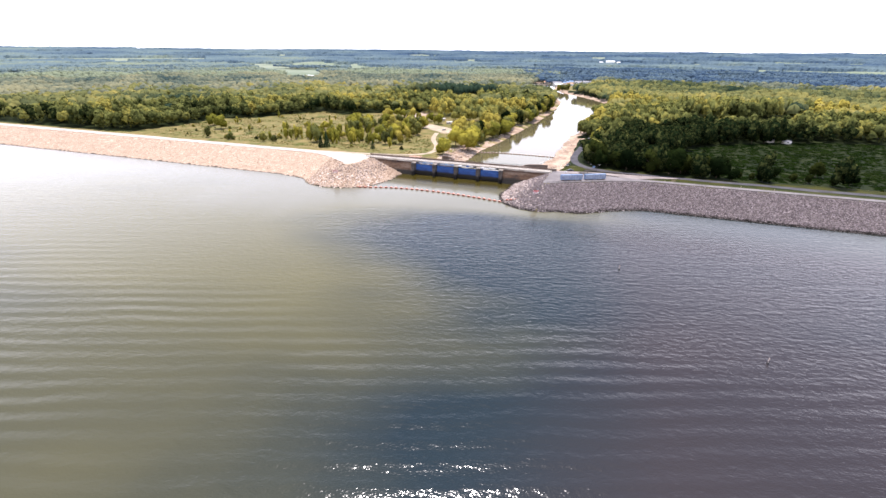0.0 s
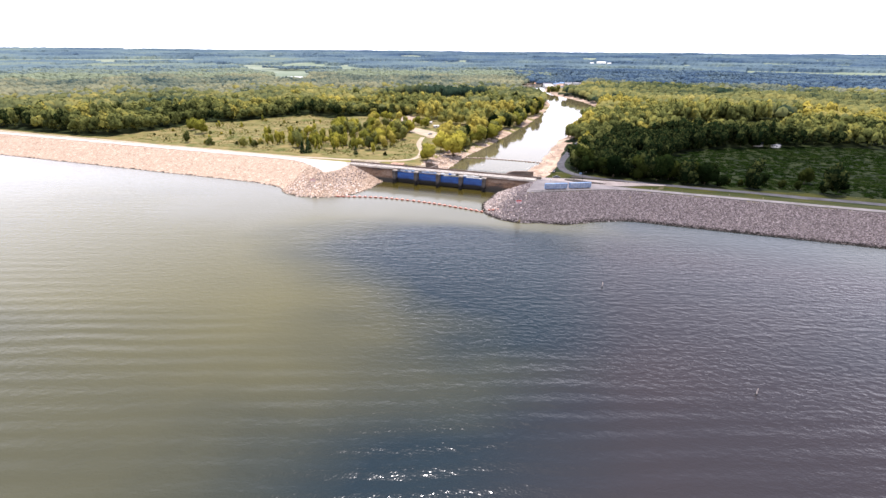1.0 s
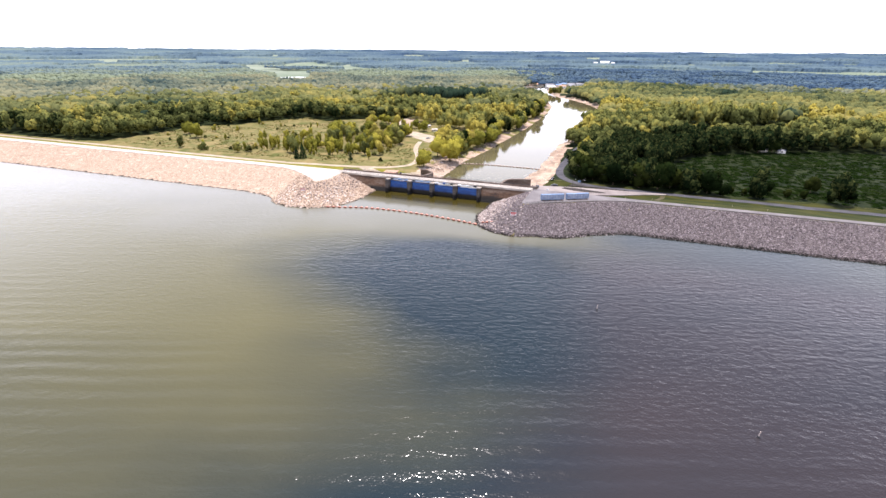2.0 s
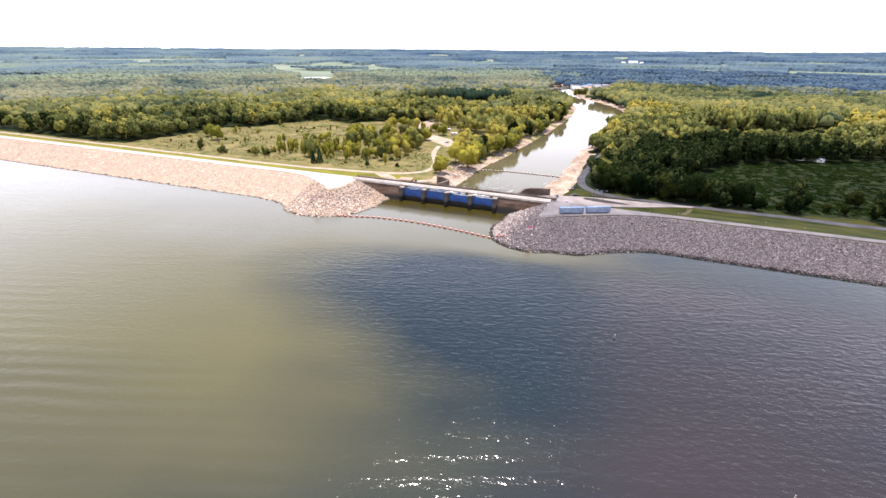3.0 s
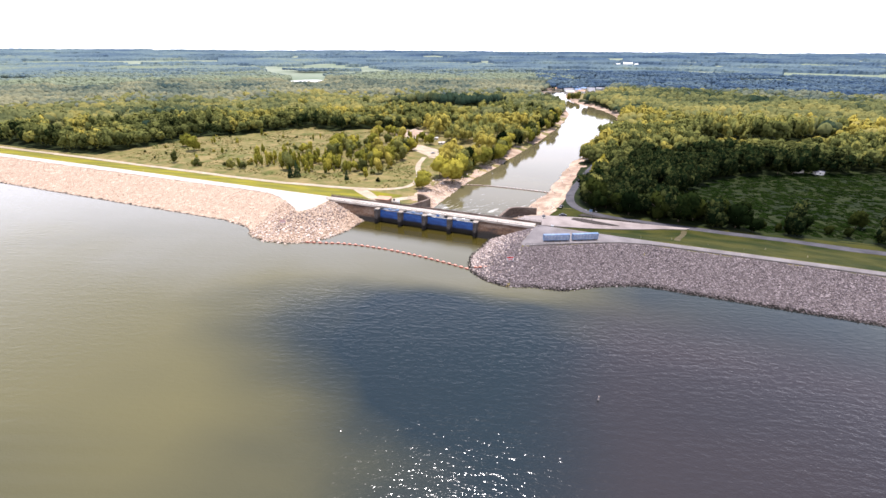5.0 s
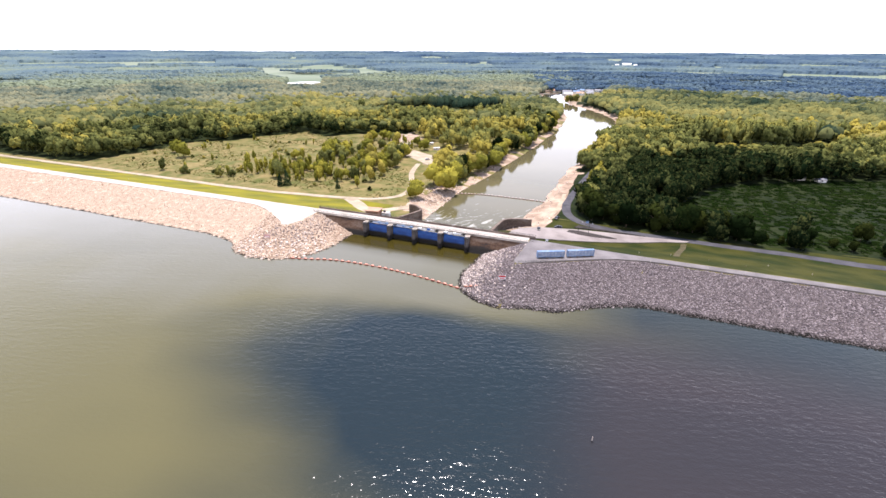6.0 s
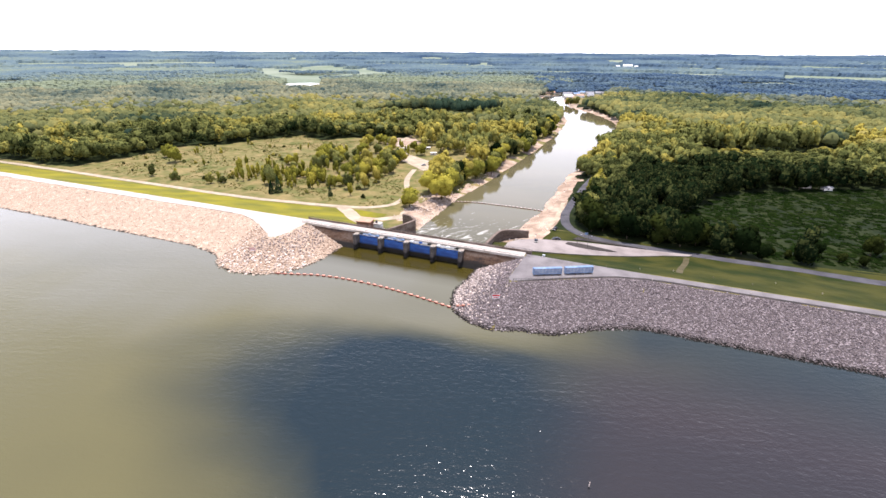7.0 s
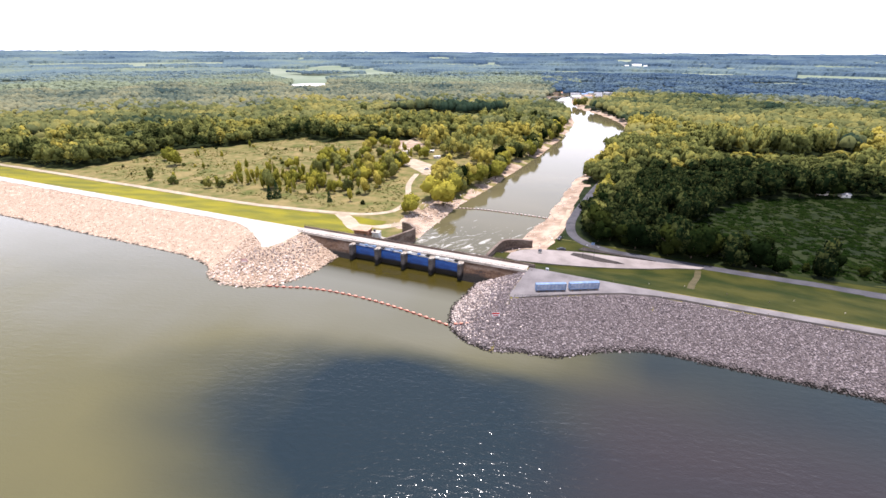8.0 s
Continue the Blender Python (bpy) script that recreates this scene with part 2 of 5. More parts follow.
STAINED = material("stained_concrete", ((0.036, 0.027, 0.023), (0.10, 0.054, 0.030), (0.15, 0.106, 0.078)), 2.2, 0.9, speckle=0.5, wet_shade_below=2.6, stretch=7)
TRAINING = material("training_wall_concrete", ((0.08, 0.055, 0.042), (0.15, 0.105, 0.08), (0.23, 0.18, 0.145)), 3, 0.9, speckle=0.5, stretch=3)
PIER_CONCRETE = material("pier_concrete", ((0.05, 0.04, 0.034), (0.09, 0.074, 0.064), (0.15, 0.128, 0.112)), 3, 0.6, speckle=0.5, wet_shade_below=2.6)
ASPHALT = material("worn_asphalt", ((0.13, 0.116, 0.114), (0.21, 0.19, 0.185)), 8, 0.4, bump=0.15)
PALE_ASPHALT = material("bleached_asphalt", ((0.21, 0.178, 0.162), (0.31, 0.268, 0.245)), 8, 0.4, bump=0.15)
DARK_ASPHALT = material("dark_asphalt", ((0.045, 0.043, 0.050), (0.085, 0.082, 0.090)), 8, 0.4, bump=0.15)
GRAVEL = material("gravel_track", ((0.31, 0.25, 0.17), (0.45, 0.37, 0.265)), 6, 0.5)
# Mulch of the islands; also the painted shadow strip by the crest road.
DARK_GROUND = material("dark_ground", ((0.022, 0.018, 0.016), (0.05, 0.04, 0.034)), 5, 0.5)
LIMESTONE = material("limestone_riprap", ((0.32, 0.226, 0.158), (0.435, 0.323, 0.232), (0.57, 0.450, 0.345)), 2.2, 0.5, by_island=0.5, rough=0.95, wet_shade_below=0.1)
# East stones: grey mixed rock, darkened further to stand for cloud shade.
SHADED_GREYSTONE = material("shaded_grey_riprap", ((0.115, 0.092, 0.091), (0.172, 0.140, 0.137), (0.27, 0.226, 0.220)), 1.3, 0.4, speckle=0.2, by_island=0.7, rough=0.95, wet_shade_below=0.6)
# Bed darker than its stones, painting the shade in the gaps.
GAP_SHADE = material("gap_shade_stone", ((0.075, 0.060, 0.058), (0.125, 0.102, 0.098)), 2, 0.5)
# Paler stone for the east head's west face, sunlight put into the colour.
SUNLIT_STONE = material("mixed_riprap", ((0.21, 0.16, 0.135), (0.37, 0.295, 0.25), (0.60, 0.505, 0.44)), 1.3, 0.4, by_island=0.6, rough=0.95, wet_shade_below=0.4)
BROWN_STONE = material("brown_riprap", ((0.15, 0.11, 0.09), (0.25, 0.19, 0.155), (0.42, 0.34, 0.28)), 1.3, 0.4, by_island=0.6, rough=0.95, wet_shade_below=0.4)
BOULDER_PALE = material("pale_boulder", ((0.36, 0.275, 0.215), (0.55, 0.44, 0.36), (0.70, 0.59, 0.50)), 3, 0.5, by_object=0.5)
# East boulders share the cloud shade painted into the stones.
SHADED_BOULDER = material("shaded_grey_boulder", ((0.085, 0.07, 0.07), (0.15, 0.125, 0.12), (0.27, 0.23, 0.22)), 3, 0.5, by_object=0.6)
BLUE_STEEL = material("blue_painted_steel", ((0.012, 0.052, 0.20), (0.032, 0.125, 0.40)), 3, 0.4, rough=0.45, bump=0.1, wet_shade_below=2.5, stretch=3)
PALE_BLUE = material("pale_blue_steel", ((0.20, 0.24, 0.33), (0.38, 0.41, 0.47)), 1.2, 0.3, rough=0.55, bump=0.1)
LIGHT_BLUE = material("faded_blue_steel", ((0.12, 0.20, 0.34), (0.24, 0.33, 0.46)), 2, 0.3, rough=0.5, bump=0.1)
DARK_STEEL = material("dark_steel", ((0.03, 0.03, 0.035), (0.08, 0.075, 0.07)), 2, 0.2, rough=0.6, bump=0.1)
GALVANISED = material("galvanised_steel", ((0.38, 0.39, 0.40), (0.55, 0.56, 0.57)), 2, 0.2, rough=0.45, metal=0.7, bump=0.05)
FLOAT_RED = material("orange_red_float", ((0.50, 0.10, 0.05), (0.62, 0.17, 0.10)), 1, 0.1, rough=0.5, bump=0.05)
FLOAT_PALE = material("bleached_float", ((0.55, 0.42, 0.34), (0.72, 0.62, 0.54)), 1, 0.1, rough=0.6, bump=0.05)
FLOAT_SHADE = material("shaded_red_float", ((0.10, 0.022, 0.016), (0.20, 0.05, 0.035)), 1, 0.1, rough=0.5, bump=0.05)
FLOAT_TOP = material("sunlit_orange_float", ((0.58, 0.23, 0.15), (0.74, 0.40, 0.29)), 1, 0.1, rough=0.5, bump=0.05)
SIGN_RED = material("red_sign_paint", ((0.45, 0.03, 0.03), (0.58, 0.06, 0.05)), 1, 0.1, rough=0.5, bump=0.05)
SIGN_FADED = material("faded_sign_paint", ((0.50, 0.27, 0.25), (0.64, 0.42, 0.38)), 1, 0.1, rough=0.6, bump=0.05)
EARTH = material("dry_earth", ((0.048, 0.043, 0.017), (0.095, 0.075, 0.034)), 4, 0.5)
WHITE = material("white_paint", ((0.72, 0.72, 0.70), (0.82, 0.82, 0.80)), 2, 0.2, rough=0.6, bump=0.05)
BRICK = material("brown_brick", ((0.24, 0.11, 0.07), (0.34, 0.17, 0.11)), 2, 0.25)
ROOF_TAN = material("tan_roof", ((0.42, 0.24, 0.16), (0.52, 0.32, 0.22)), 2, 0.3)
ROOF_GREY = material("grey_roof", ((0.16, 0.16, 0.17), (0.32, 0.32, 0.34)), 4, 0.5, by_object=0.3)
ROOF_BLUE = material("blue_roof", ((0.16, 0.26, 0.42), (0.24, 0.34, 0.50)), 4, 0.5)
SIDING = material("house_siding", ((0.46, 0.40, 0.34), (0.72, 0.68, 0.62)), 4, 0.5, by_object=0.4)
GLASS = material("dark_glass", ((0.02, 0.025, 0.03), (0.04, 0.045, 0.05)), 2, 0.3, rough=0.08, bump=0, specular=0.5)
CAR_DARK = material("dark_car_paint", ((0.03, 0.03, 0.035), (0.05, 0.05, 0.06)), 2, 0.3, rough=0.25, bump=0)
CAR_SILVER = material("silver_car_paint", ((0.42, 0.43, 0.44), (0.5, 0.5, 0.52)), 2, 0.3, rough=0.3, metal=0.5, bump=0)
TYRE = material("tyre_rubber", ((0.02, 0.02, 0.02), (0.035, 0.035, 0.035)), 1, 0.1, bump=0)
BARK = material("bark", ((0.07, 0.05, 0.035), (0.15, 0.11, 0.08)), 0.8, 0.15)
WOOD = material("weathered_wood", ((0.14, 0.10, 0.07), (0.25, 0.19, 0.14)), 0.8, 0.15)
# G_DARK is also the painted cloud shade of the east stand.
G_DARK, G_MID, G_LIGHT = (0.008, 0.016, 0.006), (0.162, 0.172, 0.052), (0.385, 0.315, 0.062)
LEAVES = foliage("leaves", G_DARK, G_MID, G_LIGHT, by_clump=0.22)
# Near-black leaves: the east wood's cloud shade put into the colour.
SHADED_OAK_LEAVES = foliage("shaded_oak_leaves", (0.004, 0.008, 0.003), (0.010, 0.018, 0.005), (0.032, 0.040, 0.009), by_clump=0.25)
WILLOW_LEAVES = foliage("willow_leaves", (0.17, 0.17, 0.028), (0.27, 0.25, 0.038), (0.38, 0.33, 0.05))
CEDAR_LEAVES = foliage("cedar_leaves", (0.015, 0.035, 0.015), (0.03, 0.055, 0.02), (0.05, 0.075, 0.03))
WOODS = foliage("woods_leaves", G_DARK, G_MID, G_LIGHT, shared=True, by_clump=0.2)
# Three far leaf sets, greyer and bluer with distance: haze in the colour.
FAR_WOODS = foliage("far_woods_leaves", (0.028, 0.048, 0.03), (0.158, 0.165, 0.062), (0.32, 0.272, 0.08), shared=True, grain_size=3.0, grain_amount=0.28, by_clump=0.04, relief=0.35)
HAZED_WOODS = foliage("hazed_woods_leaves", (0.05, 0.08, 0.075), (0.165, 0.182, 0.122), (0.28, 0.265, 0.15), shared=True, grain_size=4.0, grain_amount=0.24, by_clump=0.04, relief=0.3)
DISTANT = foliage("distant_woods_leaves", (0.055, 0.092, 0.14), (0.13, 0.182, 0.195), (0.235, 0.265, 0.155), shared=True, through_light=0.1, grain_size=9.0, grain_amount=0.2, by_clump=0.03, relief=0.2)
# Clearing growth with the cloud shade mixed into its green.
SHADED_SCRUB = foliage("shaded_scrub_leaves", (0.009, 0.020, 0.004), (0.014, 0.027, 0.006), (0.024, 0.038, 0.009), shared=True, by_clump=0.06)
SCRUB = foliage("scrub_leaves", (0.075, 0.088, 0.024), (0.14, 0.145, 0.04), (0.24, 0.19, 0.07), shared=True)

# ---- mesh helpers ----


def part(name, bm, mat, parent=None, label=""):
    """Links a bmesh as one mesh object under a thing or a part."""
    me = bpy.data.meshes.new(name)
    bm.to_mesh(me)
    bm.free()
    me.materials.append(mat)
    ob = new(name, me)
    if parent:
        ob.parent = parent
    return tagged(ob, label)


def array_mesh(name, verts, faces, mat, parent=None, smooth=False, normals=None, **attributes):
    """Links a mesh made from number arrays (faces all of one size)."""
    me = bpy.data.meshes.new(name)
    verts, faces = np.asarray(verts, np.float32), np.asarray(faces, np.int32)
    k = faces.shape[1]
    me.vertices.add(len(verts))
    me.vertices.foreach_set("co", verts.ravel())
    me.loops.add(faces.size)
    me.loops.foreach_set("vertex_index", faces.ravel())
    me.polygons.add(len(faces))
    me.polygons.foreach_set("loop_start", np.arange(len(faces), dtype=np.int32) * k)
    me.polygons.foreach_set("use_smooth", np.full(len(faces), smooth))
    me.update(calc_edges=True)
    for key, values in attributes.items():
        me.attributes.new(key, "FLOAT", "POINT").data.foreach_set("value", np.asarray(values, np.float32))
    me.materials.append(mat)
    if normals is not None:
        me.normals_split_custom_set_from_vertices(normals)
    ob = new(name, me)
    if parent:
        ob.parent = parent
    return ob


def thing(name, at, label, category, group="", turn=0.0):
    """An empty at a thing's base, to hold its parts."""
    e = new(name)
    e.empty_display_size = 0.5
    e.matrix_basis = pose(*at, 0, 0, turn)
    return tagged(e, label, category, group)


def add_box(bm, x0, x1, y0, y1, z0, z1, bevel=0.0):
    r = bmesh.ops.create_cube(bm, size=1.0)
    bmesh.ops.transform(bm, verts=r["verts"], matrix=Matrix.LocRotScale(((x0 + x1) / 2, (y0 + y1) / 2, (z0 + z1) / 2), None, (x1 - x0, y1 - y0, z1 - z0)))
    if bevel:
        edges = list({e for v in r["verts"] for e in v.link_edges})
        bmesh.ops.bevel(bm, geom=edges, offset=bevel, segments=1, affect="EDGES")
    return bm


def box(x0, x1, y0, y1, z0, z1, bevel=0.0):
    return add_box(bmesh.new(), x0, x1, y0, y1, z0, z1, bevel)


def add_rod(bm, a, b, r0, r1=None, sides=8):
    a, b = Vector(a), Vector(b)
    d = b - a
    r = bmesh.ops.create_cone(bm, cap_ends=True, segments=sides, radius1=r0, radius2=r0 if r1 is None else r1, depth=d.length)
    bmesh.ops.transform(bm, verts=r["verts"], matrix=Matrix.Translation((a + b) / 2) @ d.to_track_quat("Z", "Y").to_matrix().to_4x4())
    return bm


def rod(a, b, r0, r1=None, sides=8):
    return add_rod(bmesh.new(), a, b, r0, r1, sides)


def prism(outline, z0, z1):
    """A flat outline raised from z0 to z1."""
    bm = bmesh.new()
    low = [bm.verts.new((x, y, z0)) for x, y in outline]
    high = [bm.verts.new((x, y, z1)) for x, y in outline]
    bm.faces.new(high), bm.faces.new(low[::-1])
    for i in range(len(outline)):
        j = (i + 1) % len(outline)
        bm.faces.new((low[i], low[j], high[j], high[i]))
    bmesh.ops.recalc_face_normals(bm, faces=bm.faces)
    return bm


# ---- the lie of the land ----
CREST, TOE = 8.0, -4.0
CREST_LEFT = ((-4800, -4.2), (-100, -4.2), (-92, -7.2), (-80, -13.2), (-68.5, -21), (-63, -26.8), (-59.5, -26), (-57.6, -20), (-57, 2), (-4800, 2))
CREST_RIGHT = ((4800, -5.6), (120, -5.6), (110, -6.2), (99, -8.6), (89, -13), (78, -18.6), (67, -24.6), (59.4, -28), (58.4, -25), (60, -4), (60, 1), (90, 0), (110, -0.6), (4800, -0.6))
RIVER_Y = (30, 60, 107, 150, 200, 300, 400, 500, 560, 620, 680, 740, 850, 1000, 1300)
RIVER_X = (11, 14, 19, 23, 26.7, 39, 47.2, 51, 46, 29, 5, -30, -60, -62, -60)
RIVER_W = (24, 27, 31, 28.5, 27.2, 30, 32.8, 36, 34, 30, 25, 24, 25, 25, 25)
EYE = (91.0, -200.0)


def inside(x, y, poly):
    x, y = np.asarray(x, float), np.asarray(y, float)
    odd = np.zeros(np.broadcast(x, y).shape, bool)
    for (x0, y0), (x1, y1) in zip(poly, poly[1:] + poly[:1]):
        if y0 != y1:
            odd ^= ((y0 > y) != (y1 > y)) & (x < (x1 - x0) * (y - y0) / (y1 - y0) + x0)
    return odd


def outside_by(x, y, poly):
    """Metres by which points lie outside an outline; 0 within it."""
    best = np.full(np.broadcast(x, y).shape, 1e9)
    for (x0, y0), (x1, y1) in zip(poly, poly[1:] + poly[:1]):
        dx, dy = x1 - x0, y1 - y0
        s = np.clip(((x - x0) * dx + (y - y0) * dy) / (dx * dx + dy * dy), 0, 1)
        best = np.minimum(best, np.hypot(x - x0 - s * dx, y - y0 - s * dy))
    return np.where(inside(x, y, poly), 0, best)


def river_edge(x, y):
    """Metres outside the river's water line (negative in the river)."""
    return np.abs(x - np.interp(y, RIVER_Y, RIVER_X)) - np.interp(y, RIVER_Y, RIVER_W) + 1.7 * waves(x * 0.15, y, 8.0, 2.0) * smooth01((np.asarray(y, float) - 58) / 12)


def smooth01(v):
    v = np.clip(v, 0, 1)
    return v * v * (3 - 2 * v)


def basin_left(y):
    return np.interp(y, (3, 37), (-27.5, -13.5))


def waves(x, y, s, seed=0.0):
    """A cheap smooth unevenness between about -1 and 1."""
    return (np.sin(x / s + 1.3 + seed) * np.cos(y / s * 1.17 - 0.7 + seed * 2) + 0.6 * np.sin((x * 0.7 + y) / s * 1.9 + seed * 3) * np.cos((x - y * 0.8) / s * 1.6 + 2.1) + 0.35 * np.sin((x * 1.3 - y * 0.6) / s * 3.7 + seed) * np.cos((x + y) / s * 3.1)) / 1.6


def land(x, y):
    """Height of the ground."""
    x, y = np.asarray(x, float), np.asarray(y, float)
    floor_z = np.where(x < 15, TOE, TOE + 1.0 * smooth01((x - 15) / 30))
    d = np.where(x < 1, outside_by(x, y, CREST_LEFT), outside_by(x, y, CREST_RIGHT))
    head = 1 - smooth01((np.abs(x) - 78) / 30)
    nose = np.where(x < 60, np.interp(y, (-46, -37, -31, -23), (3.05, 2.9, 2.8, 2.6)), np.interp(x, (60, 68, 80, 95, 110, 125), (2.95, 2.85, 3.3, 3.1, 3.15, 3.28)))
    up = np.where(x < 0, 2.97 * head + 3.85 * (1 - head), nose)
    down = np.where(x < 0, 3.85, (np.interp(x, (60, 72, 85, 98, 111, 123, 136), (29, 31, 34, 38, 43, 49, 53)) - 2) / 11.2)
    run = np.where(y < 0, up, down)
    dam = CREST - d / run
    base = np.where(y < 0, -5.0, floor_z + 0.35 * waves(x, y, 23.0))
    z = np.maximum(dam, base)
    r = np.hypot(x - EYE[0], y - EYE[1])
    z = z + np.where(y > 60, 66.0 * smooth01((r - 2300) / 2600) + 7.0 * smooth01((r - 3300) / 1200) * waves(x, y, 520, 1.0), 0)
    e = river_edge(x, y)
    bank = np.where(e < 0, -8.0 + 2.0 * np.exp(np.minimum(e, 0) / 2.0), -6.0 + e * 0.16 + 0.5 * waves(x, y, 4.0) * smooth01(e / 4))
    z = np.where((y > 36) & (y < 1400), np.minimum(z, bank), z)
    basin = (y > -3) & (y < 42) & (x > basin_left(y)) & (x < np.interp(y, (3, 24, 42), (33.5, 34.5, 36)))
    z = np.where(basin, -9.0, z)
    return z


def lines(*pieces):
    """Grid lines: (from, to, step) pieces, end to end."""
    out = []
    for a, b, s in pieces:
        out += list(np.arange(a, b, s))
    return np.array(out + [pieces[-1][1]], float)


def growing(a, b, first, rate):
    out, s = [a], first
    while abs(out[-1]) < abs(b):
        out.append(out[-1] + math.copysign(s, b - a))
        s *= rate
    return np.array(out[1:])


gx = np.concatenate([growing(-470, -4800, 4, 1.12)[::-1], lines((-470, -66, 3.0), (-66, 78, 1.0), (78, 330, 3.0)), growing(330, 4800, 4, 1.12)])
gy = np.concatenate([growing(-62, -4800, 4, 1.25)[::-1], lines((-62, 68, 1.25), (68, 330, 3.0)), growing(330, 4900, 4, 1.06)])
X, Y = np.meshgrid(gx, gy)
Z = land(X, Y)
nx, ny = len(gx), len(gy)
idx = np.arange(nx * ny).reshape(ny, nx)
quads = np.stack([idx[:-1, :-1], idx[:-1, 1:], idx[1:, 1:], idx[1:, :-1]], -1).reshape(-1, 4)

CLEARING = ((121, 70), (128, 104), (144, 138), (170, 186), (228, 222), (275, 242), (330, 254), (380, 200), (350, 66))
LOT = ((-112, 210), (-101, 222), (-55, 192), (-66, 170), (-80, 186))
CAMP = ((-168, 300), (-140, 318), (-122, 292), (-118, 262), (-150, 262))


def wood_edge(x):
    """The wood's southern edge on the west side, as y over x."""
    return np.interp(x, (-480, -359, -353, -350, -317, -303, -272, -236, -205, -160, -120, -90, -62, -46, -36, -28), (63, 65, 110, 172, 194, 230, 280, 262, 292, 300, 270, 235, 205, 150, 108, 100))


def is_wood(x, y):
    west = (y > wood_edge(x)) & (x < np.interp(y, RIVER_Y, RIVER_X) - np.interp(y, RIVER_Y, RIVER_W) - np.interp(y, (120, 170, 300, 380, 460, 520), (11, 17, 17, 17, 20, 8)))
    east = (y > 67) & (x > np.interp(y, RIVER_Y, RIVER_X) + np.interp(y, RIVER_Y, RIVER_W) + np.interp(y, (400, 520, 700), (5, 5, 14))) & (x > np.interp(y, (67, 75, 90, 140, 180, 215, 500, 640, 720, 800, 900, 1100), (112, 82, 76, 80, 82, 56, 56, 40, 22, 26, 45, 60)))
    east &= ~inside(x, y, CLEARING)
    west &= ~inside(x, y, LOT) & ~inside(x, y, CAMP)
    return np.where(x < np.interp(y, RIVER_Y, RIVER_X), west, east) & (y > 60)


FIELDS = (((-1560, 1620), (-1100, 1180), (-900, 1030), (-735, 815), (-665, 860), (-790, 1080), (-900, 1200), (-775, 1500), (-800, 1640), (-1210, 2040), (-1510, 1960)),)


strip_rng = random.Random(5)
FAR_STRIPS = [(strip_rng.uniform(-68, 28), strip_rng.uniform(1.5, 8), strip_rng.uniform(1650, 2050) if i % 4 == 0 else strip_rng.uniform(2150, 4300), strip_rng.uniform(40, 130)) for i in range(70)]


def ring_field(x, y):
    """Open fields far off, by heading from the lake (degrees right of +y) and distance."""
    az, r = np.degrees(np.arctan2(x - EYE[0], y - EYE[1])), np.hypot(x - EYE[0], y - EYE[1])
    out = np.zeros(np.shape(x), bool)
    for a0, a1, r0, r1 in ((-9, 9, 2320, 2560), (-7, 7, 2850, 3060), (14, 32, 2150, 2650), (-2, 4, 1350, 1440), (-62, -46, 3000, 3300), (-30, -18, 2900, 3150), (-44, -34, 2500, 2650), (3, 22, 3200, 3400), (-20, -10, 1950, 2050), (-36, -24, 2250, 2330), (-58, -40, 2600, 2700), (-16, -3, 2850, 2980), (6, 18, 2780, 2900), (-50, -30, 3350, 3500), (-8, 10, 3600, 3750), (12, 30, 3150, 3260)):
        out |= (az > a0) & (az < a1) & (r > r0) & (r < r1)
    for a0, width, r0, deep in FAR_STRIPS:
        out |= (az > a0) & (az < a0 + width) & (r > r0 + 12 * (az - a0)) & (r < r0 + deep + 12 * (az - a0))
    return out


edge = river_edge(X, Y)
sand = smooth01((9 + np.interp(Y, (110, 170), (0, 4.5)) + 4 * smooth01((Y - 420) / 90) + 6 * waves(X, Y, 11) - edge) / 4) * (Y > 44) * (Y < 1100)
sand = sand * np.where((X < np.interp(Y, RIVER_Y, RIVER_X)) & (Y > 120), 0.25 + 0.75 * smooth01((waves(X * 0.4, Y, 13, 5.0) + 0.25) / 0.4), 1.0)
sand = np.maximum(sand, smooth01((np.interp(Y, (46, 62, 78), (60, 63, 65.5)) + 1.2 * waves(X, Y, 6) - X) / 2) * (X > 37) * (Y > 47) * (Y < 190))
sand = np.maximum(sand, smooth01((X + 36 + 7 * waves(X, Y, 8)) / 5) * (X < 0) * smooth01((Y - 47) / 4) * smooth01((122 - Y) / 10))
sand = np.maximum(sand, inside(X, Y, LOT) * 1.0) + inside(X, Y, CAMP) * 1.0
mown = ((Y > 1) & (Y < 60) & (X < -40)) * smooth01((np.interp(X, (-165, -120, -86, -62), (48.5, 51.5, 55, 58)) - Y) / 3) * 0.9
# Grass east of the spillway gets the shade-darkened tone.
olive = (X > 30) * (Y > 1) * (Y < 66) * 0.9
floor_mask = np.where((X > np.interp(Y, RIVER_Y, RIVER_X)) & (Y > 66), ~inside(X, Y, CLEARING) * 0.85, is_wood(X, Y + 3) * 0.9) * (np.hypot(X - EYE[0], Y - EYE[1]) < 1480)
# Clearing takes the near-black floor as painted cloud shade.
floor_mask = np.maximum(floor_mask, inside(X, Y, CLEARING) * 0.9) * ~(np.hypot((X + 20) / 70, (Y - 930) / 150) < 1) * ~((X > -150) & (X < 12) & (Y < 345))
# Fields, and all ground past 1500 m, take the haze-paled tone.
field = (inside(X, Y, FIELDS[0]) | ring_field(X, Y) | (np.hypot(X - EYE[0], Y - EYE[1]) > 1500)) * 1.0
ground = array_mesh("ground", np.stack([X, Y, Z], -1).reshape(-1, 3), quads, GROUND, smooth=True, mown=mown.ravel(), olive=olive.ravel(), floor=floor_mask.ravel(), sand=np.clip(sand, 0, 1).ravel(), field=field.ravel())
tagged(ground, "grassy river valley floor with mown dam slope and sandy banks", "ground", kind="structure")

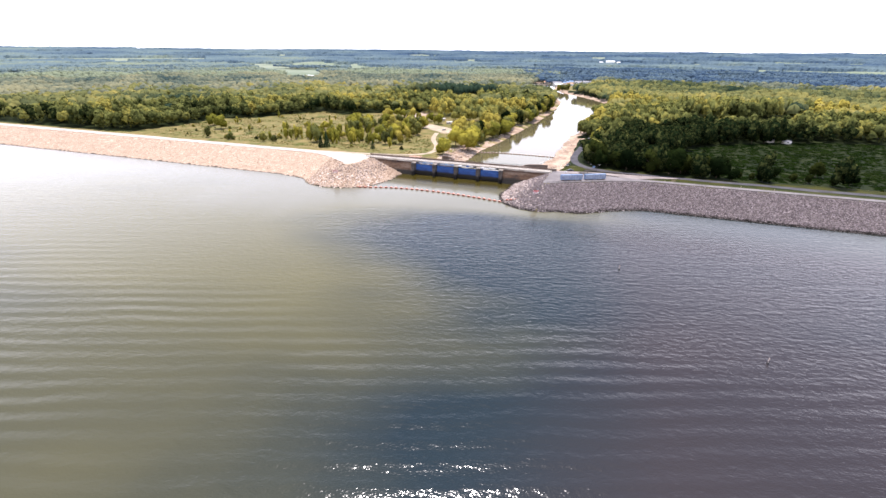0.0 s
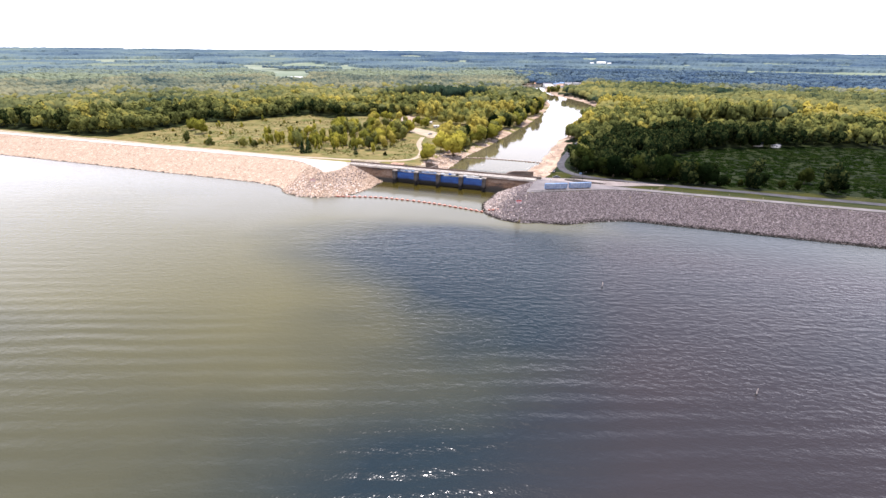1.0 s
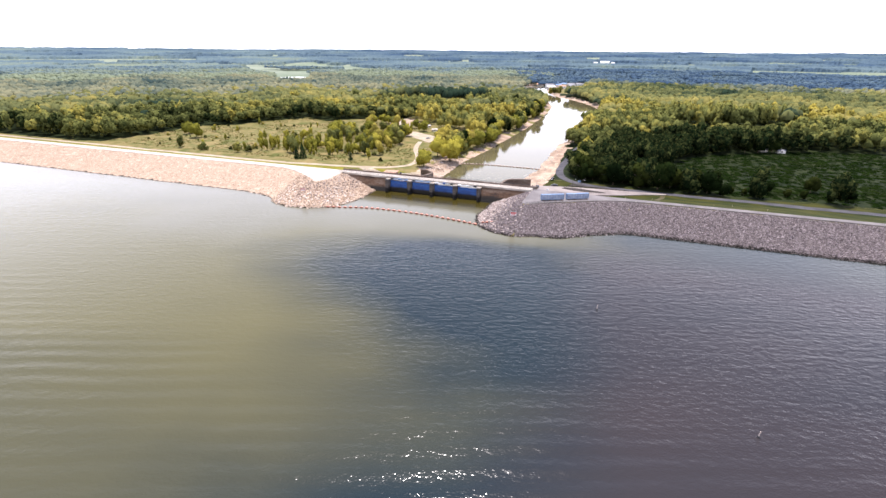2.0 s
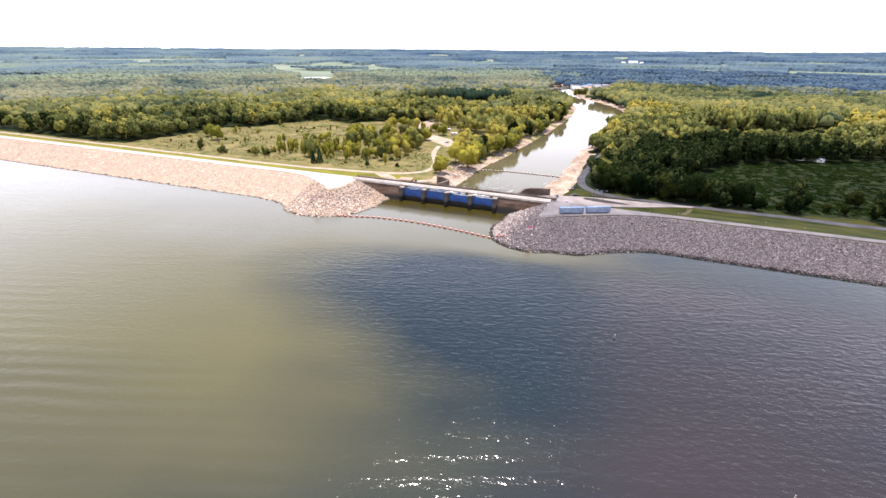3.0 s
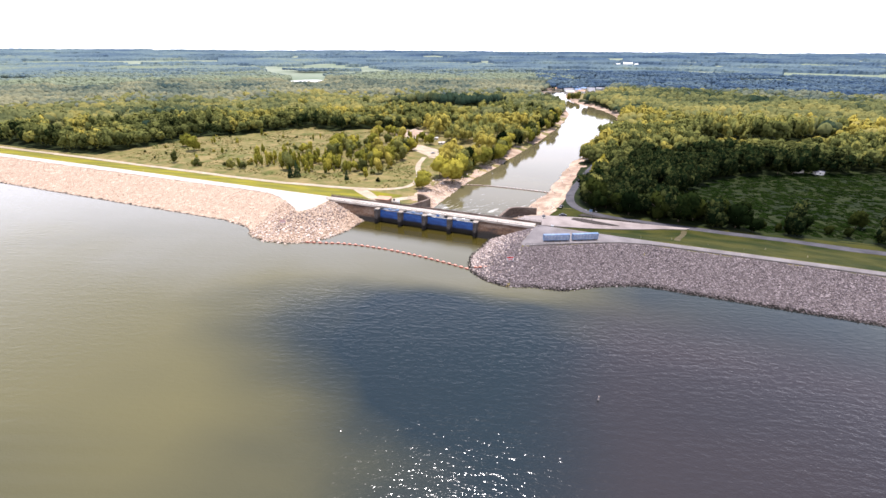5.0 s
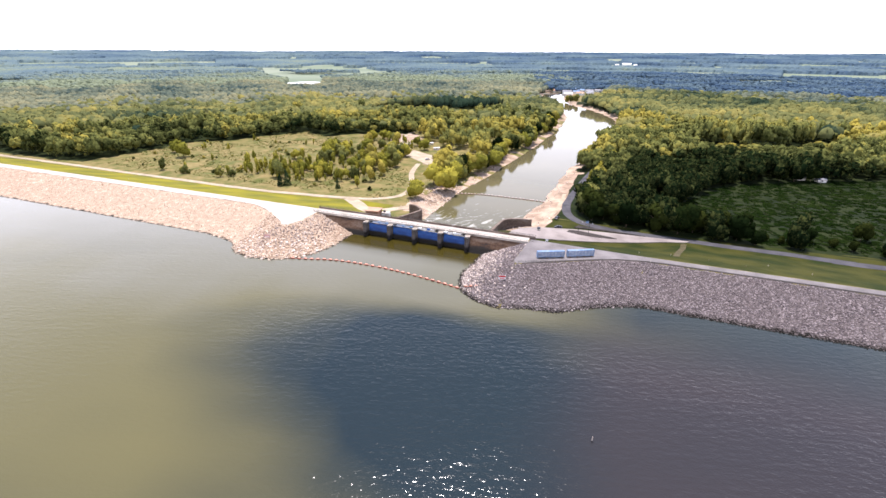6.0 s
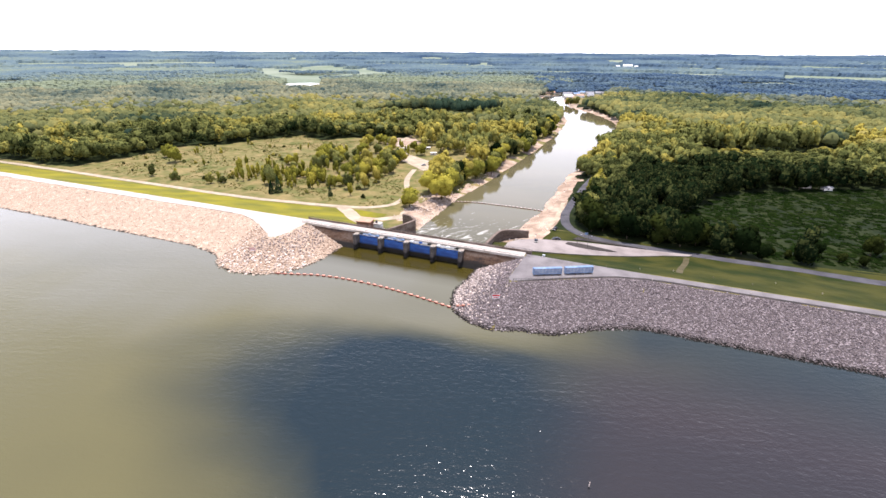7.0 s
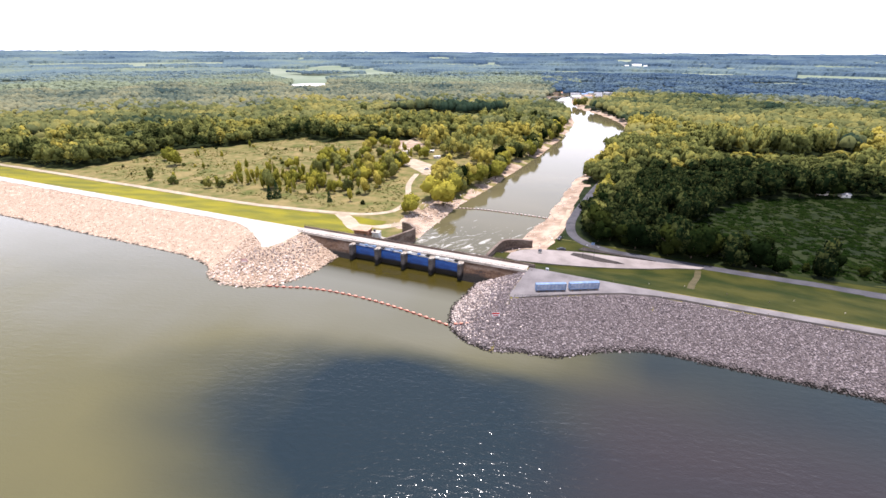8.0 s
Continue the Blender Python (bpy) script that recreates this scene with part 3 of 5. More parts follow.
# ---- water ----
lx, ly = lines((-4600, -400, 300), (-400, 400, 5), (400, 4600, 300)), lines((-4600, -400, 300), (-400, -4, 6))
LX, LY = np.meshgrid(lx, ly)
li = np.arange(LX.size).reshape(LX.shape)
# Edge of the dark patch: cloud shade painted into the water colour.
shade_edge = np.interp(LY, (-230, -205, -183, -161, -145, -129, -117, -106, -95, -84, -75, -66, -56), (30, 32, 44, 43, 34, 14, 0, -12, -16, -8, 4, 30, 90))
silt_and_shade = smooth01((shade_edge + 8 * waves(LX, LY, 21, 2.0) + 5 * waves(LX, LY, 7, 1.0) - LX) / 96 + 0.5) * 0.95 * (1 - 0.45 * smooth01((-160 - LY) / 45))
silt_and_shade = np.maximum(silt_and_shade, smooth01((LY + 108 + 12 * waves(LX, LY, 17, 4.0) + 4 * waves(LX, LY, 6, 2.0)) / 98) * (0.28 + 0.72 * smooth01((48 - LX) / 60)))
milky = smooth01((LY + 120 + 20 * waves(LX, LY, 23, 1.0)) / 70) * smooth01((shade_edge + 6 + 12 * waves(LX, LY, 15) - LX) / 60) * 0.6
milky = np.maximum(milky, smooth01((LY + 66 + 8 * waves(LX, LY, 13)) / 24) * smooth01((46 - LX) / 34) * 0.75)
ruddy = smooth01((LX - 66 + 12 * waves(LX, LY, 40, 2.0)) / 48) * smooth01((-30 - LY) / 50) * 0.9
# Olive strip before the gates, their reflection put into the colour.
gate_reflection = smooth01((LY + 26) / 12) * (np.abs(LX) < 48) * 1.1
wind = 0.33 + 0.66 * smooth01((-52 - LY + 10 * waves(LX, LY, 37, 5.0)) / 30) * smooth01((LX - shade_edge + 12) / 36 + 0.5) - 0.22 * smooth01((-138 - LY) / 40) * smooth01((LX - 30) / 30 + 0.5) + 0.12 * smooth01((-160 - LY + 10 * waves(LX, LY, 19, 3.0)) / 45)
swell = smooth01((-150 - LY + 12 * waves(LX, LY, 43, 7.0)) / 45)
wind = np.where(LY > -60, wind * (0.2 + 0.8 * smooth01((np.hypot(LX / 55, (LY + 5) / 42) - 0.75) / 0.6)), wind)
lake = array_mesh("lake", np.stack([LX, LY, 0 * LX], -1).reshape(-1, 3), np.stack([li[:-1, :-1], li[:-1, 1:], li[1:, 1:], li[1:, :-1]], -1).reshape(-1, 4), LAKE, smooth=True, silt_and_shade=silt_and_shade.ravel(), milky=milky.ravel(), gate_reflection=gate_reflection.ravel(), ruddy=ruddy.ravel(), wind=wind.ravel(), swell=swell.ravel())
tagged(lake, "wide rippled olive-grey reservoir water", "lake", kind="structure")
rx_, ry_ = lines((-130, 120, 5.0)), lines((4, 200, 4.0), (200, 1400, 20.0))
RX, RY = np.meshgrid(rx_, ry_)
ri = np.arange(RX.size).reshape(RX.shape)
foam_mask = (0.86 + 0.2 * smooth01((80 - RY) / 40)) * smooth01((125 - RY) / 40) + 0 * RX
river = array_mesh("river", np.stack([RX, RY, 0 * RX - 6.0], -1).reshape(-1, 3), np.stack([ri[:-1, :-1], ri[:-1, 1:], ri[1:, 1:], ri[1:, :-1]], -1).reshape(-1, 4), RIVER, smooth=True, foam=foam_mask.ravel())
tagged(river, "muddy tailwater river with foam below the gates", "river", kind="structure")

# ---- roads and paved ground ----


def spline(points, step=2.5):
    """Points along a smooth curve through a few stations."""
    p = [Vector((*q, 0)) for q in points]
    p = [p[0] * 2 - p[1]] + p + [p[-1] * 2 - p[-2]]
    out = []
    for a, b, c, d in zip(p, p[1:], p[2:], p[3:]):
        k = max(2, int((c - b).length / step))
        for i in range(k):
            t = i / k
            out.append(0.5 * ((2 * b) + (c - a) * t + (2 * a - 5 * b + 4 * c - d) * t * t + (3 * b - a - 3 * c + d) * t ** 3))
    out.append(p[-2])
    return out


def ribbon(name, points, width, mat, label, lift=0.12, taper=None, category="road"):
    """A road that lies on the ground along a curve, with a skirt at its edges."""
    c = spline(points)
    verts, faces = [], []
    cols = 5
    for i, q in enumerate(c):
        d = (c[min(i + 1, len(c) - 1)] - c[max(i - 1, 0)]).normalized()
        n = Vector((-d.y, d.x, 0))
        w = width if taper is None else width + (taper - width) * i / (len(c) - 1)
        for j in range(cols):
            s = (j / (cols - 1) - 0.5) * w
            v = q + n * s
            zz = max(float(land(v.x, v.y)), -5.5)
            verts.append((v.x, v.y, zz + lift))
        for s in (-1, 1):
            v = q + n * s * (w / 2 + 0.3)
            verts.append((v.x, v.y, float(land(v.x, v.y)) - 0.3))
    row = cols + 2
    for i in range(len(c) - 1):
        a, b = i * row, (i + 1) * row
        for j in range(cols - 1):
            faces.append((a + j, b + j, b + j + 1, a + j + 1))
        faces.append((a + cols, b + cols, b, a))
        faces.append((a + cols - 1, b + cols - 1, b + cols + 1, a + cols + 1))
    ob = array_mesh(name, verts, faces, mat)
    return tagged(ob, label, category, kind="structure")


def slab(name, outline, top, thick, mat, label, category="pavement"):
    return tagged(part(name, prism(outline, top - thick, top), mat), label, category, kind="structure")


slab("crest_road_west", [(-1500, -3.9), (-100, -3.9), (-92.4, -6.7), (-80.4, -12.7), (-69, -20.4), (-63.4, -26.1), (-60, -25.4), (-58.2, -20), (-57.6, 2.2), (-1500, 2.2)], CREST + 0.12, 0.6, PALE_CONCRETE, "sun-bleached concrete road along the dam crest")
slab("crest_road_east", [(1500, -4.2), (120, -4.2), (110, -4.9), (99, -7.3), (89, -11.7), (78, -17.3), (67, -23.3), (60, -27.2), (58.6, -26.6), (58.2, -24.5), (59.7, -4), (60.4, 1.2), (90, 0.2), (110, -0.4), (1500, -0.4)], CREST + 0.12, 0.6, ASPHALT, "grey paved crest road widening to a lookout platform")
# Dark slab added in place of the shadow along the road's edge.
slab("kerb_shadow_east", [(1500, -5.5), (120, -5.5), (110, -6.1), (99, -8.5), (89, -12.9), (78, -18.4), (67, -24.3), (62, -26.7), (62, -26.3), (67, -23.4), (78, -17.4), (89, -11.8), (99, -7.4), (110, -5.0), (120, -4.3), (1500, -4.3)], CREST + 0.08, 0.6, DARK_GROUND, "dark strip standing for the shadow beside the crest road", "verge")
slab("crest_kerb_west", [(-1500, -4.8), (-100, -4.8), (-92, -7.8), (-80, -13.8), (-68.2, -21.8), (-67.9, -21.3), (-80.2, -12.8), (-92.2, -6.8), (-100, -4.0), (-1500, -4.0)], CREST + 0.16, 0.7, CONCRETE, "low concrete kerb above the stone slope", "kerb")
ribbon("toe_road_west", [(-1200, 55), (-430, 52.5), (-285, 51.2), (-165, 50.4), (-120, 53.6), (-86, 57.2), (-62, 61.8), (-48, 73), (-45.5, 84), (-47, 95), (-52, 110), (-66, 140), (-74, 172)], 4.4, GRAVEL, "pale gravel road along the foot of the dam", taper=4.2)
ribbon("service_drive", [(-76, 57.5), (-64, 49), (-54, 38), (-45, 30), (-34, 26)], 7, GRAVEL, "gravel service drive to the control house", taper=13)
ribbon("bank_path", [(-56, 38), (-44, 44), (-34, 52), (-28, 60)], 6, GRAVEL, "worn gravel path to the river bank")
ribbon("river_path", [(57, 55), (60, 68), (61.8, 84), (62.2, 104), (62, 124)], 2.6, GRAVEL, "pale gravel path along the sandy bank", category="path")
ribbon("camp_lane", [(-60, 178), (-85, 205), (-120, 240), (-145, 290), (-150, 330)], 4.5, GRAVEL, "pale gravel lane between the trees")
ribbon("toe_road_east", [(1200, 54), (300, 54), (206, 54.8), (183, 56.1), (149, 57.1), (114, 57.9), (95, 59.4), (81, 63.6), (72.5, 71.5), (68, 84), (66.5, 105), (69, 135), (72, 165), (80, 230)], 6.4, DARK_ASPHALT, "grey asphalt road bending towards the river", taper=5.2)
slab("parking_lot", [(43, 30), (43.5, 37), (48, 43), (56, 47), (66, 49.5), (80, 52.2), (98, 53.5), (118, 54.5), (136, 56), (134, 53.6), (122, 49.6), (110, 44), (97, 39.2), (84, 35.4), (71, 32.4), (58, 30.2), (48, 28.6)], TOE + 1.35, 1.0, PALE_ASPHALT, "pale paved parking bay beside the spillway")
slab("mulched_island", [(76, 54.4), (90, 55), (104, 54.8), (114, 54.9), (100, 56.6), (86, 57.6), (78, 59)], TOE + 1.42, 0.9, DARK_GROUND, "narrow mulched island between bay and road", "island")
ribbon("mown_track", [(133, 52), (131, 40), (127, 24), (125, 14)], 2.6, EARTH, "worn earth track up the grass slope", category="track", lift=0.04)
slab("planted_island", [(73, 46.2), (74, 49.2), (80, 49.4), (88, 48), (96, 46.4), (99.5, 45), (95, 43.9), (88, 43.4), (80, 44)], TOE + 1.55, 0.5, DARK_GROUND, "mulched planting island in the parking bay", "island")
ribbon("gravel_lot", [(-108, 216), (-84, 200), (-58, 180)], 22, GRAVEL, "pale gravel camping lot among trees", category="lot")

slab("pond", [(-872, 1000), (-862, 1040), (-835, 1066), (-800, 1058), (-770, 1020), (-715, 930), (-672, 862), (-690, 836), (-735, 822), (-790, 880), (-850, 955)], -3.2, 0.8, RIVER, "small pale pond at the edge of the fields", "pond")

# ---- spillway ----
spillway = thing("spillway", (0, 0, 0), "concrete gated spillway with brown-stained walls and blue gates", "spillway")
PIERS = [-25.8 + 14.1 * i for i in range(5)]


def wing_wall(sx):
    """A battered abutment wall that runs into the bank."""
    inner, outer = (PIERS[0] - 0.9, -60.5) if sx < 0 else (PIERS[-1] + 0.9, 62.5)
    bm = bmesh.new()
    profile = ((-3.0, 7.55), (-7.6, -0.6), (-7.6, -8.0), (2.6, -8.0), (2.6, 7.55))
    rows = [[bm.verts.new((x, y, z)) for y, z in profile] for x in (inner, outer)]
    bm.faces.new(rows[0]), bm.faces.new(rows[1][::-1])
    for i in range(5):
        j = (i + 1) % 5
        bm.faces.new((rows[0][i], rows[1][i], rows[1][j], rows[0][j]))
    bmesh.ops.recalc_face_normals(bm, faces=bm.faces)
    return bm


for side in (-1, 1):
    part("wing_wall", wing_wall(side), STAINED, spillway, "brown-stained battered concrete wall")


def pier():
    """A pier with a rounded upstream nose and a stepped top."""
    out = [(0.98 * math.cos(a), -6.7 + 0.98 * math.sin(a)) for a in np.linspace(0, -math.pi, 9)]
    bm = prism([(0.98, 3.0), (0.98, -4.6)] + out + [(-0.98, -4.6), (-0.98, 3.0)], -8.0, 7.1)
    return bm


for x in PIERS:
    p_ = part("pier", pier(), PIER_CONCRETE, spillway, "weathered concrete pier with rounded nose")
    p_.location.x = x
    part("pier_cap", box(-1.15, 1.15, -5.6, -3.2, 7.1, 7.6, 0.12), CONCRETE, p_, "pale concrete pier cap")
    part("hoist_bracket", add_box(box(-0.9, 0.9, -7.5, -6.3, 7.1, 7.4), -0.4, 0.4, -7.3, -6.35, 7.4, 7.75), DARK_STEEL, p_)
    part("guide_cap", box(-0.55, 0.55, -7.2, -6.5, 7.75, 8.0, 0.04), PALE_CONCRETE, p_, "whitish concrete guide cap")


def gate_skin(w):
    """A curved steel gate leaf, bulging upstream."""
    bm = bmesh.new()
    cols, rows, rad = 9, 11, 13.0
    grid = []
    for layer in (0.0, 0.25):
        g = []
        for j in range(rows):
            a = radians(-26 + 46 * j / (rows - 1))
            g.append([bm.verts.new((w * (i / (cols - 1) - 0.5), 8.4 - (rad - layer) * math.cos(a), 2.0 + (rad - layer) * math.sin(a))) for i in range(cols)])
        grid.append(g)
    for g in grid:
        for j in range(rows - 1):
            for i in range(cols - 1):
                bm.faces.new((g[j][i], g[j][i + 1], g[j + 1][i + 1], g[j + 1][i]))
    f, b = grid
    for i in range(cols - 1):
        bm.faces.new((f[-1][i], f[-1][i + 1], b[-1][i + 1], b[-1][i]))
        bm.faces.new((f[0][i], b[0][i], b[0][i + 1], f[0][i + 1]))
    bmesh.ops.recalc_face_normals(bm, faces=bm.faces)
    return bm


for x0, x1 in zip(PIERS, PIERS[1:]):
    mid = (x0 + x1) / 2
    g_ = part("gate", gate_skin(11.3), BLUE_STEEL, spillway, "curved blue steel tainter gate")
    g_.location.x = mid
    for dx in (-5.2, 5.2):
        part("lifting_chain", rod((dx, -4.2, 3.5), (dx, -3.4, 7.3), 0.12, sides=6), DARK_STEEL, g_)
        part("gate_arm", add_rod(rod((dx, -4.3, 0.5), (dx, 7.5, 2.0), 0.35), (dx, -4.2, 4.5), (dx, 7.5, 2.0), 0.35), BLUE_STEEL, g_)
    part("top_beam", box(-5.6, 5.6, -4.5, -4.0, 5.8, 6.3, 0.06), BLUE_STEEL, g_, "faded blue top beam")
    sill = bmesh.new()
    for j, (y, z) in enumerate(((-7, -4.5), (-3, -3.2), (2, -3.4), (9, -5.5), (18, -8.5), (26, -9.2))):
        for i in (-1, 1):
            sill.verts.new((i * 5.8, y, z))
    sill.verts.ensure_lookup_table()
    for j in range(5):
        sill.faces.new([sill.verts[k] for k in (2 * j, 2 * j + 1, 2 * j + 3, 2 * j + 2)])
    ext = bmesh.ops.extrude_face_region(sill, geom=sill.faces[:])
    bmesh.ops.translate(sill, verts=[v for v in ext["geom"] if isinstance(v, bmesh.types.BMVert)], vec=(0, 0, -2.5))
    bmesh.ops.recalc_face_normals(sill, faces=sill.faces)
    weir = part("weir", sill, CONCRETE, spillway)
    weir.location.x = mid
    walk_ = part("gate_walkway", box(-5.8, 5.8, -4.4, -3.05, 7.05, 7.25, 0.03), PALE_BLUE if mid < 0 else GALVANISED, spillway, "steel grating walkway above the gate")
    walk_.location.x = mid
    for dx in (-4.6, 4.6):
        h_ = part("hoist", add_box(box(-0.7, 0.7, -0.55, 0.55, 0.0, 0.75, 0.1), -1.25, -0.7, -0.3, 0.3, 0.05, 0.55, 0.06), WHITE if mid > 5 and dx < 0 else BLUE_STEEL if mid > 5 else LIGHT_BLUE if dx > 0 else DARK_STEEL, spillway, "gate hoist drive")
        h_.location = (mid + dx, -3.75, 7.25)
    part("drive_shaft", rod((mid - 3.8, -3.75, 7.7), (mid + 3.8, -3.75, 7.7), 0.14, sides=8), WHITE if mid > 0 else LIGHT_BLUE, spillway, "painted hoist drive shaft")
    part("gear_case", box(mid - 0.8, mid + 0.8, -4.2, -3.3, 7.25, 8.0, 0.08), BLUE_STEEL if 0 < mid < 10 else WHITE if mid > 5 else LIGHT_BLUE, spillway, "painted hoist gear case")

part("bridge_deck", box(-60.5, 59.6, -2.8, 2.8, 7.55, 8.14, 0.05), PALE_CONCRETE, spillway, "sun-bleached concrete bridge deck")
for y0, y1, top in ((-3.15, -2.75, 8.45), (2.75, 3.15, 9.1)):
    part("parapet", box(-60.5, 62.3 if y0 > 0 else 60.2, y0, y1, 7.4, top, 0.05), TRAINING if y0 > 0 else CONCRETE, spillway, "low brown-stained concrete bridge parapet" if y0 > 0 else "low weathered concrete bridge kerb")
    for i in range(42):
        post = part("rail_post", rod((0, 0, 0), (0, 0, 0.75), 0.05, sides=6), DARK_STEEL, spillway)
        post.location = (-60 + i * 2.98, (y0 + y1) / 2, top)
    for z in (top + 0.4, top + 0.75):
        part("rail", rod((-60.3, (y0 + y1) / 2, z), (62.3, (y0 + y1) / 2, z), 0.045, sides=6), DARK_STEEL, spillway)


def curved_wall(name, points, z0, z1, thick, mat, label):
    """A training wall of even thickness along a curve."""
    c = spline(points, 1.2)
    bm, prev = bmesh.new(), None
    for i, q in enumerate(c):
        d = (c[min(i + 1, len(c) - 1)] - c[max(i - 1, 0)]).normalized()
        n = Vector((-d.y, d.x, 0)) * thick / 2
        ring = [bm.verts.new((*(q + n * s).xy, z)) for s, z in ((1, z0), (1, z1), (-1, z1), (-1, z0))]
        if prev:
            for k in range(4):
                bm.faces.new((prev[k], prev[(k + 1) % 4], ring[(k + 1) % 4], ring[k]))
        else:
            bm.faces.new(ring)
        prev = ring
    bm.faces.new(prev[::-1])
    bmesh.ops.recalc_face_normals(bm, faces=bm.faces)
    return part(name, bm, mat, spillway, label)


curved_wall("training_wall", [(-27.5, 3), (-20, 21), (-13.5, 37), (-15.5, 41.5), (-19, 44.5), (-24, 45.5)], -9, 2.0, 1.4, TRAINING, "curved brown-stained training wall")
curved_wall("training_wall", [(33.5, 3), (34.5, 24), (36, 41), (38, 46.5), (44, 50), (52, 51)], -9, 0.1, 1.4, TRAINING, "curved dark training wall")

# ---- control house and small installations ----


def control_house():
    e = thing("control_house", (-35.4, 20.2, float(land(-35.4, 20.2)) - 0.3), "small brown brick control house with tan flat roof", "building", turn=8)
    part("wall", box(-3.9, 3.9, -3.1, 3.1, 0, 4.4), BRICK, e)
    part("roof", box(-4.3, 4.3, -3.5, 3.5, 4.4, 4.9, 0.06), ROOF_TAN, e, "tan flat roof")
    d = part("door", box(-0.5, 0.5, -3.18, -3.08, 0.3, 2.35, 0.02), DARK_STEEL, e)
    part("handle", box(0.32, 0.4, -3.25, -3.18, 1.25, 1.4), GALVANISED, d)
    for x in (-2.3, 2.3):
        w = part("window", box(x - 0.7, x + 0.7, -3.16, -3.06, 1.5, 2.7, 0.02), GLASS, e)
        part("sill", box(x - 0.8, x + 0.8, -3.24, -3.1, 1.4, 1.5), CONCRETE, w)


control_house()
tank = thing("gauge_well", (-28.6, 22.6, float(land(-28.6, 22.6)) - 0.2), "blocky white concrete gauge well with dark cap", "gauge well", turn=8)
part("shaft", box(-2.2, 2.2, -1.9, 1.9, 0, 4.6, 0.35), WHITE, tank, "white painted concrete shaft")
part("roof_slab", box(-2.35, 2.35, -2.05, 2.05, 4.6, 4.85, 0.06), PALE_CONCRETE, tank)
part("cap", rod((-0.9, 0, 4.85), (-0.9, 0, 5.9), 0.75, 0.6, 12), DARK_STEEL, tank, "dark steel cap")
part("door", box(-0.45, 0.45, -1.98, -1.9, 0.25, 2.3, 0.02), GALVANISED, tank)
ribbon("gauge_pad", [(-32, 25.5), (-26.5, 26), (-24, 30.5)], 10, PALE_CONCRETE, "pale concrete pad beside the gauge well", taper=4, category="pavement", lift=0.1)


def bulkhead(at, turn):
    """A spare gate bulkhead standing on timber skids: a framed, ribbed steel leaf."""
    e = thing("bulkhead", at, "faded blue steel spare gate bulkhead on dark skids", "bulkhead", "spare bulkheads on the lookout", turn)
    part("skin", box(-5.8, 5.8, -0.62, -0.54, 0.55, 2.95), PALE_BLUE, e, "mottled pale blue plate")
    for z in (0.45, 2.95):
        part("flange", box(-6.0, 6.0, -0.8, 0.8, z, z + 0.16, 0.02), LIGHT_BLUE, e)
    for z in (1.2, 2.1):
        part("girder", add_box(box(-5.85, 5.85, -0.5, 0.6, z, z + 0.06), -5.85, 5.85, 0.6, 0.68, z - 0.15, z + 0.2), LIGHT_BLUE, e)
    for i in range(9):
        part("rib", box(-5.6 + i * 1.4 - 0.04, -5.6 + i * 1.4 + 0.04, -0.72, -0.62, 0.62, 2.94), LIGHT_BLUE, e, "faded blue rib")
    for x in (-5.92, 5.92):
        part("end_plate", box(x - 0.08, x + 0.08, -0.85, 0.85, 0.42, 3.15), LIGHT_BLUE, e)
    for x in (-4.8, -1.6, 1.6, 4.8):
        part("skid", box(x - 0.25, x + 0.25, -1.5, 1.5, 0.0, 0.45, 0.03), WOOD, e, "dark timber skid")


bulkhead((72.2, -16.2, CREST + 0.12), 25)
bulkhead((84.2, -10.2, CREST + 0.12), 27)


def warning_sign(x, y, turn, label, paint):
    e = thing("warning_sign", (x, y, float(land(x, y)) - 0.4), label, "sign", "warning signs on the stone heads", turn)
    for dx in (-1.1, 1.1):
        part("post", rod((dx, 0, 0), (dx, 0, 3.1), 0.07, sides=6), GALVANISED, e)
    b = part("panel", box(-1.5, 1.5, -0.11, -0.05, 1.2, 2.9, 0.02), WHITE if paint is SIGN_RED else paint, e, "painted panel")
    part("field", box(-1.42, 1.42, -0.128, -0.112, 2.1, 2.82), paint, b, "painted upper field")
    part("band", box(-1.0, 1.0, -0.128, -0.112, 1.4, 1.75), paint if paint is SIGN_RED else WHITE, b, "painted bar")


warning_sign(56.4, -38.2, 20, "red and white warning sign on grey stones", SIGN_RED)
warning_sign(-63, -37.6, 20, "faded pink warning sign on pale stones", SIGN_FADED)


def marker_post(x, y, white):
    e = thing("marker_post", (x, y, float(land(x, y)) - 0.1), "pale concrete marker post on the slope" if white else "dark wooden marker post in the grass", "post", "marker posts on the dam")
    part("shaft", box(-0.1, 0.1, -0.1, 0.1, 0, 0.7, 0.03), CONCRETE if white else WOOD, e)
    part("cap", box(-0.14, 0.14, -0.14, 0.14, 0.7, 0.78, 0.03), CONCRETE if white else DARK_STEEL, e)


for x, y, white in ((138, 13, 0), (152, 11, 0), (163, 21, 1), (177, 14, 1), (109, 11, 1), (123, 16, 1), (113, -5.5, 1), (135, -3.8, 1), (148, -3.8, 1), (95, 3, 0), (67, 4, 1), (59.2, -28.6, 0), (-206, -5.5, 1), (-230, 14, 1), (-166, 12, 0), (-341, 11, 0), (-325, 15, 0)):
    marker_post(x, y, white)


def lamp_post(x, y, label):
    e = thing("lamp_post", (x, y, float(land(x, y)) - 0.1), label, "lamp post")
    part("pole", rod((0, 0, 0), (0, 0, 7.0), 0.12, 0.07), DARK_STEEL, e)
    part("arm", rod((0, 0, 6.9), (1.4, 0, 7.2), 0.05, sides=6), DARK_STEEL, e)
    part("lamp_head", box(1.2, 1.9, -0.15, 0.15, 7.1, 7.28, 0.03), GALVANISED, e)


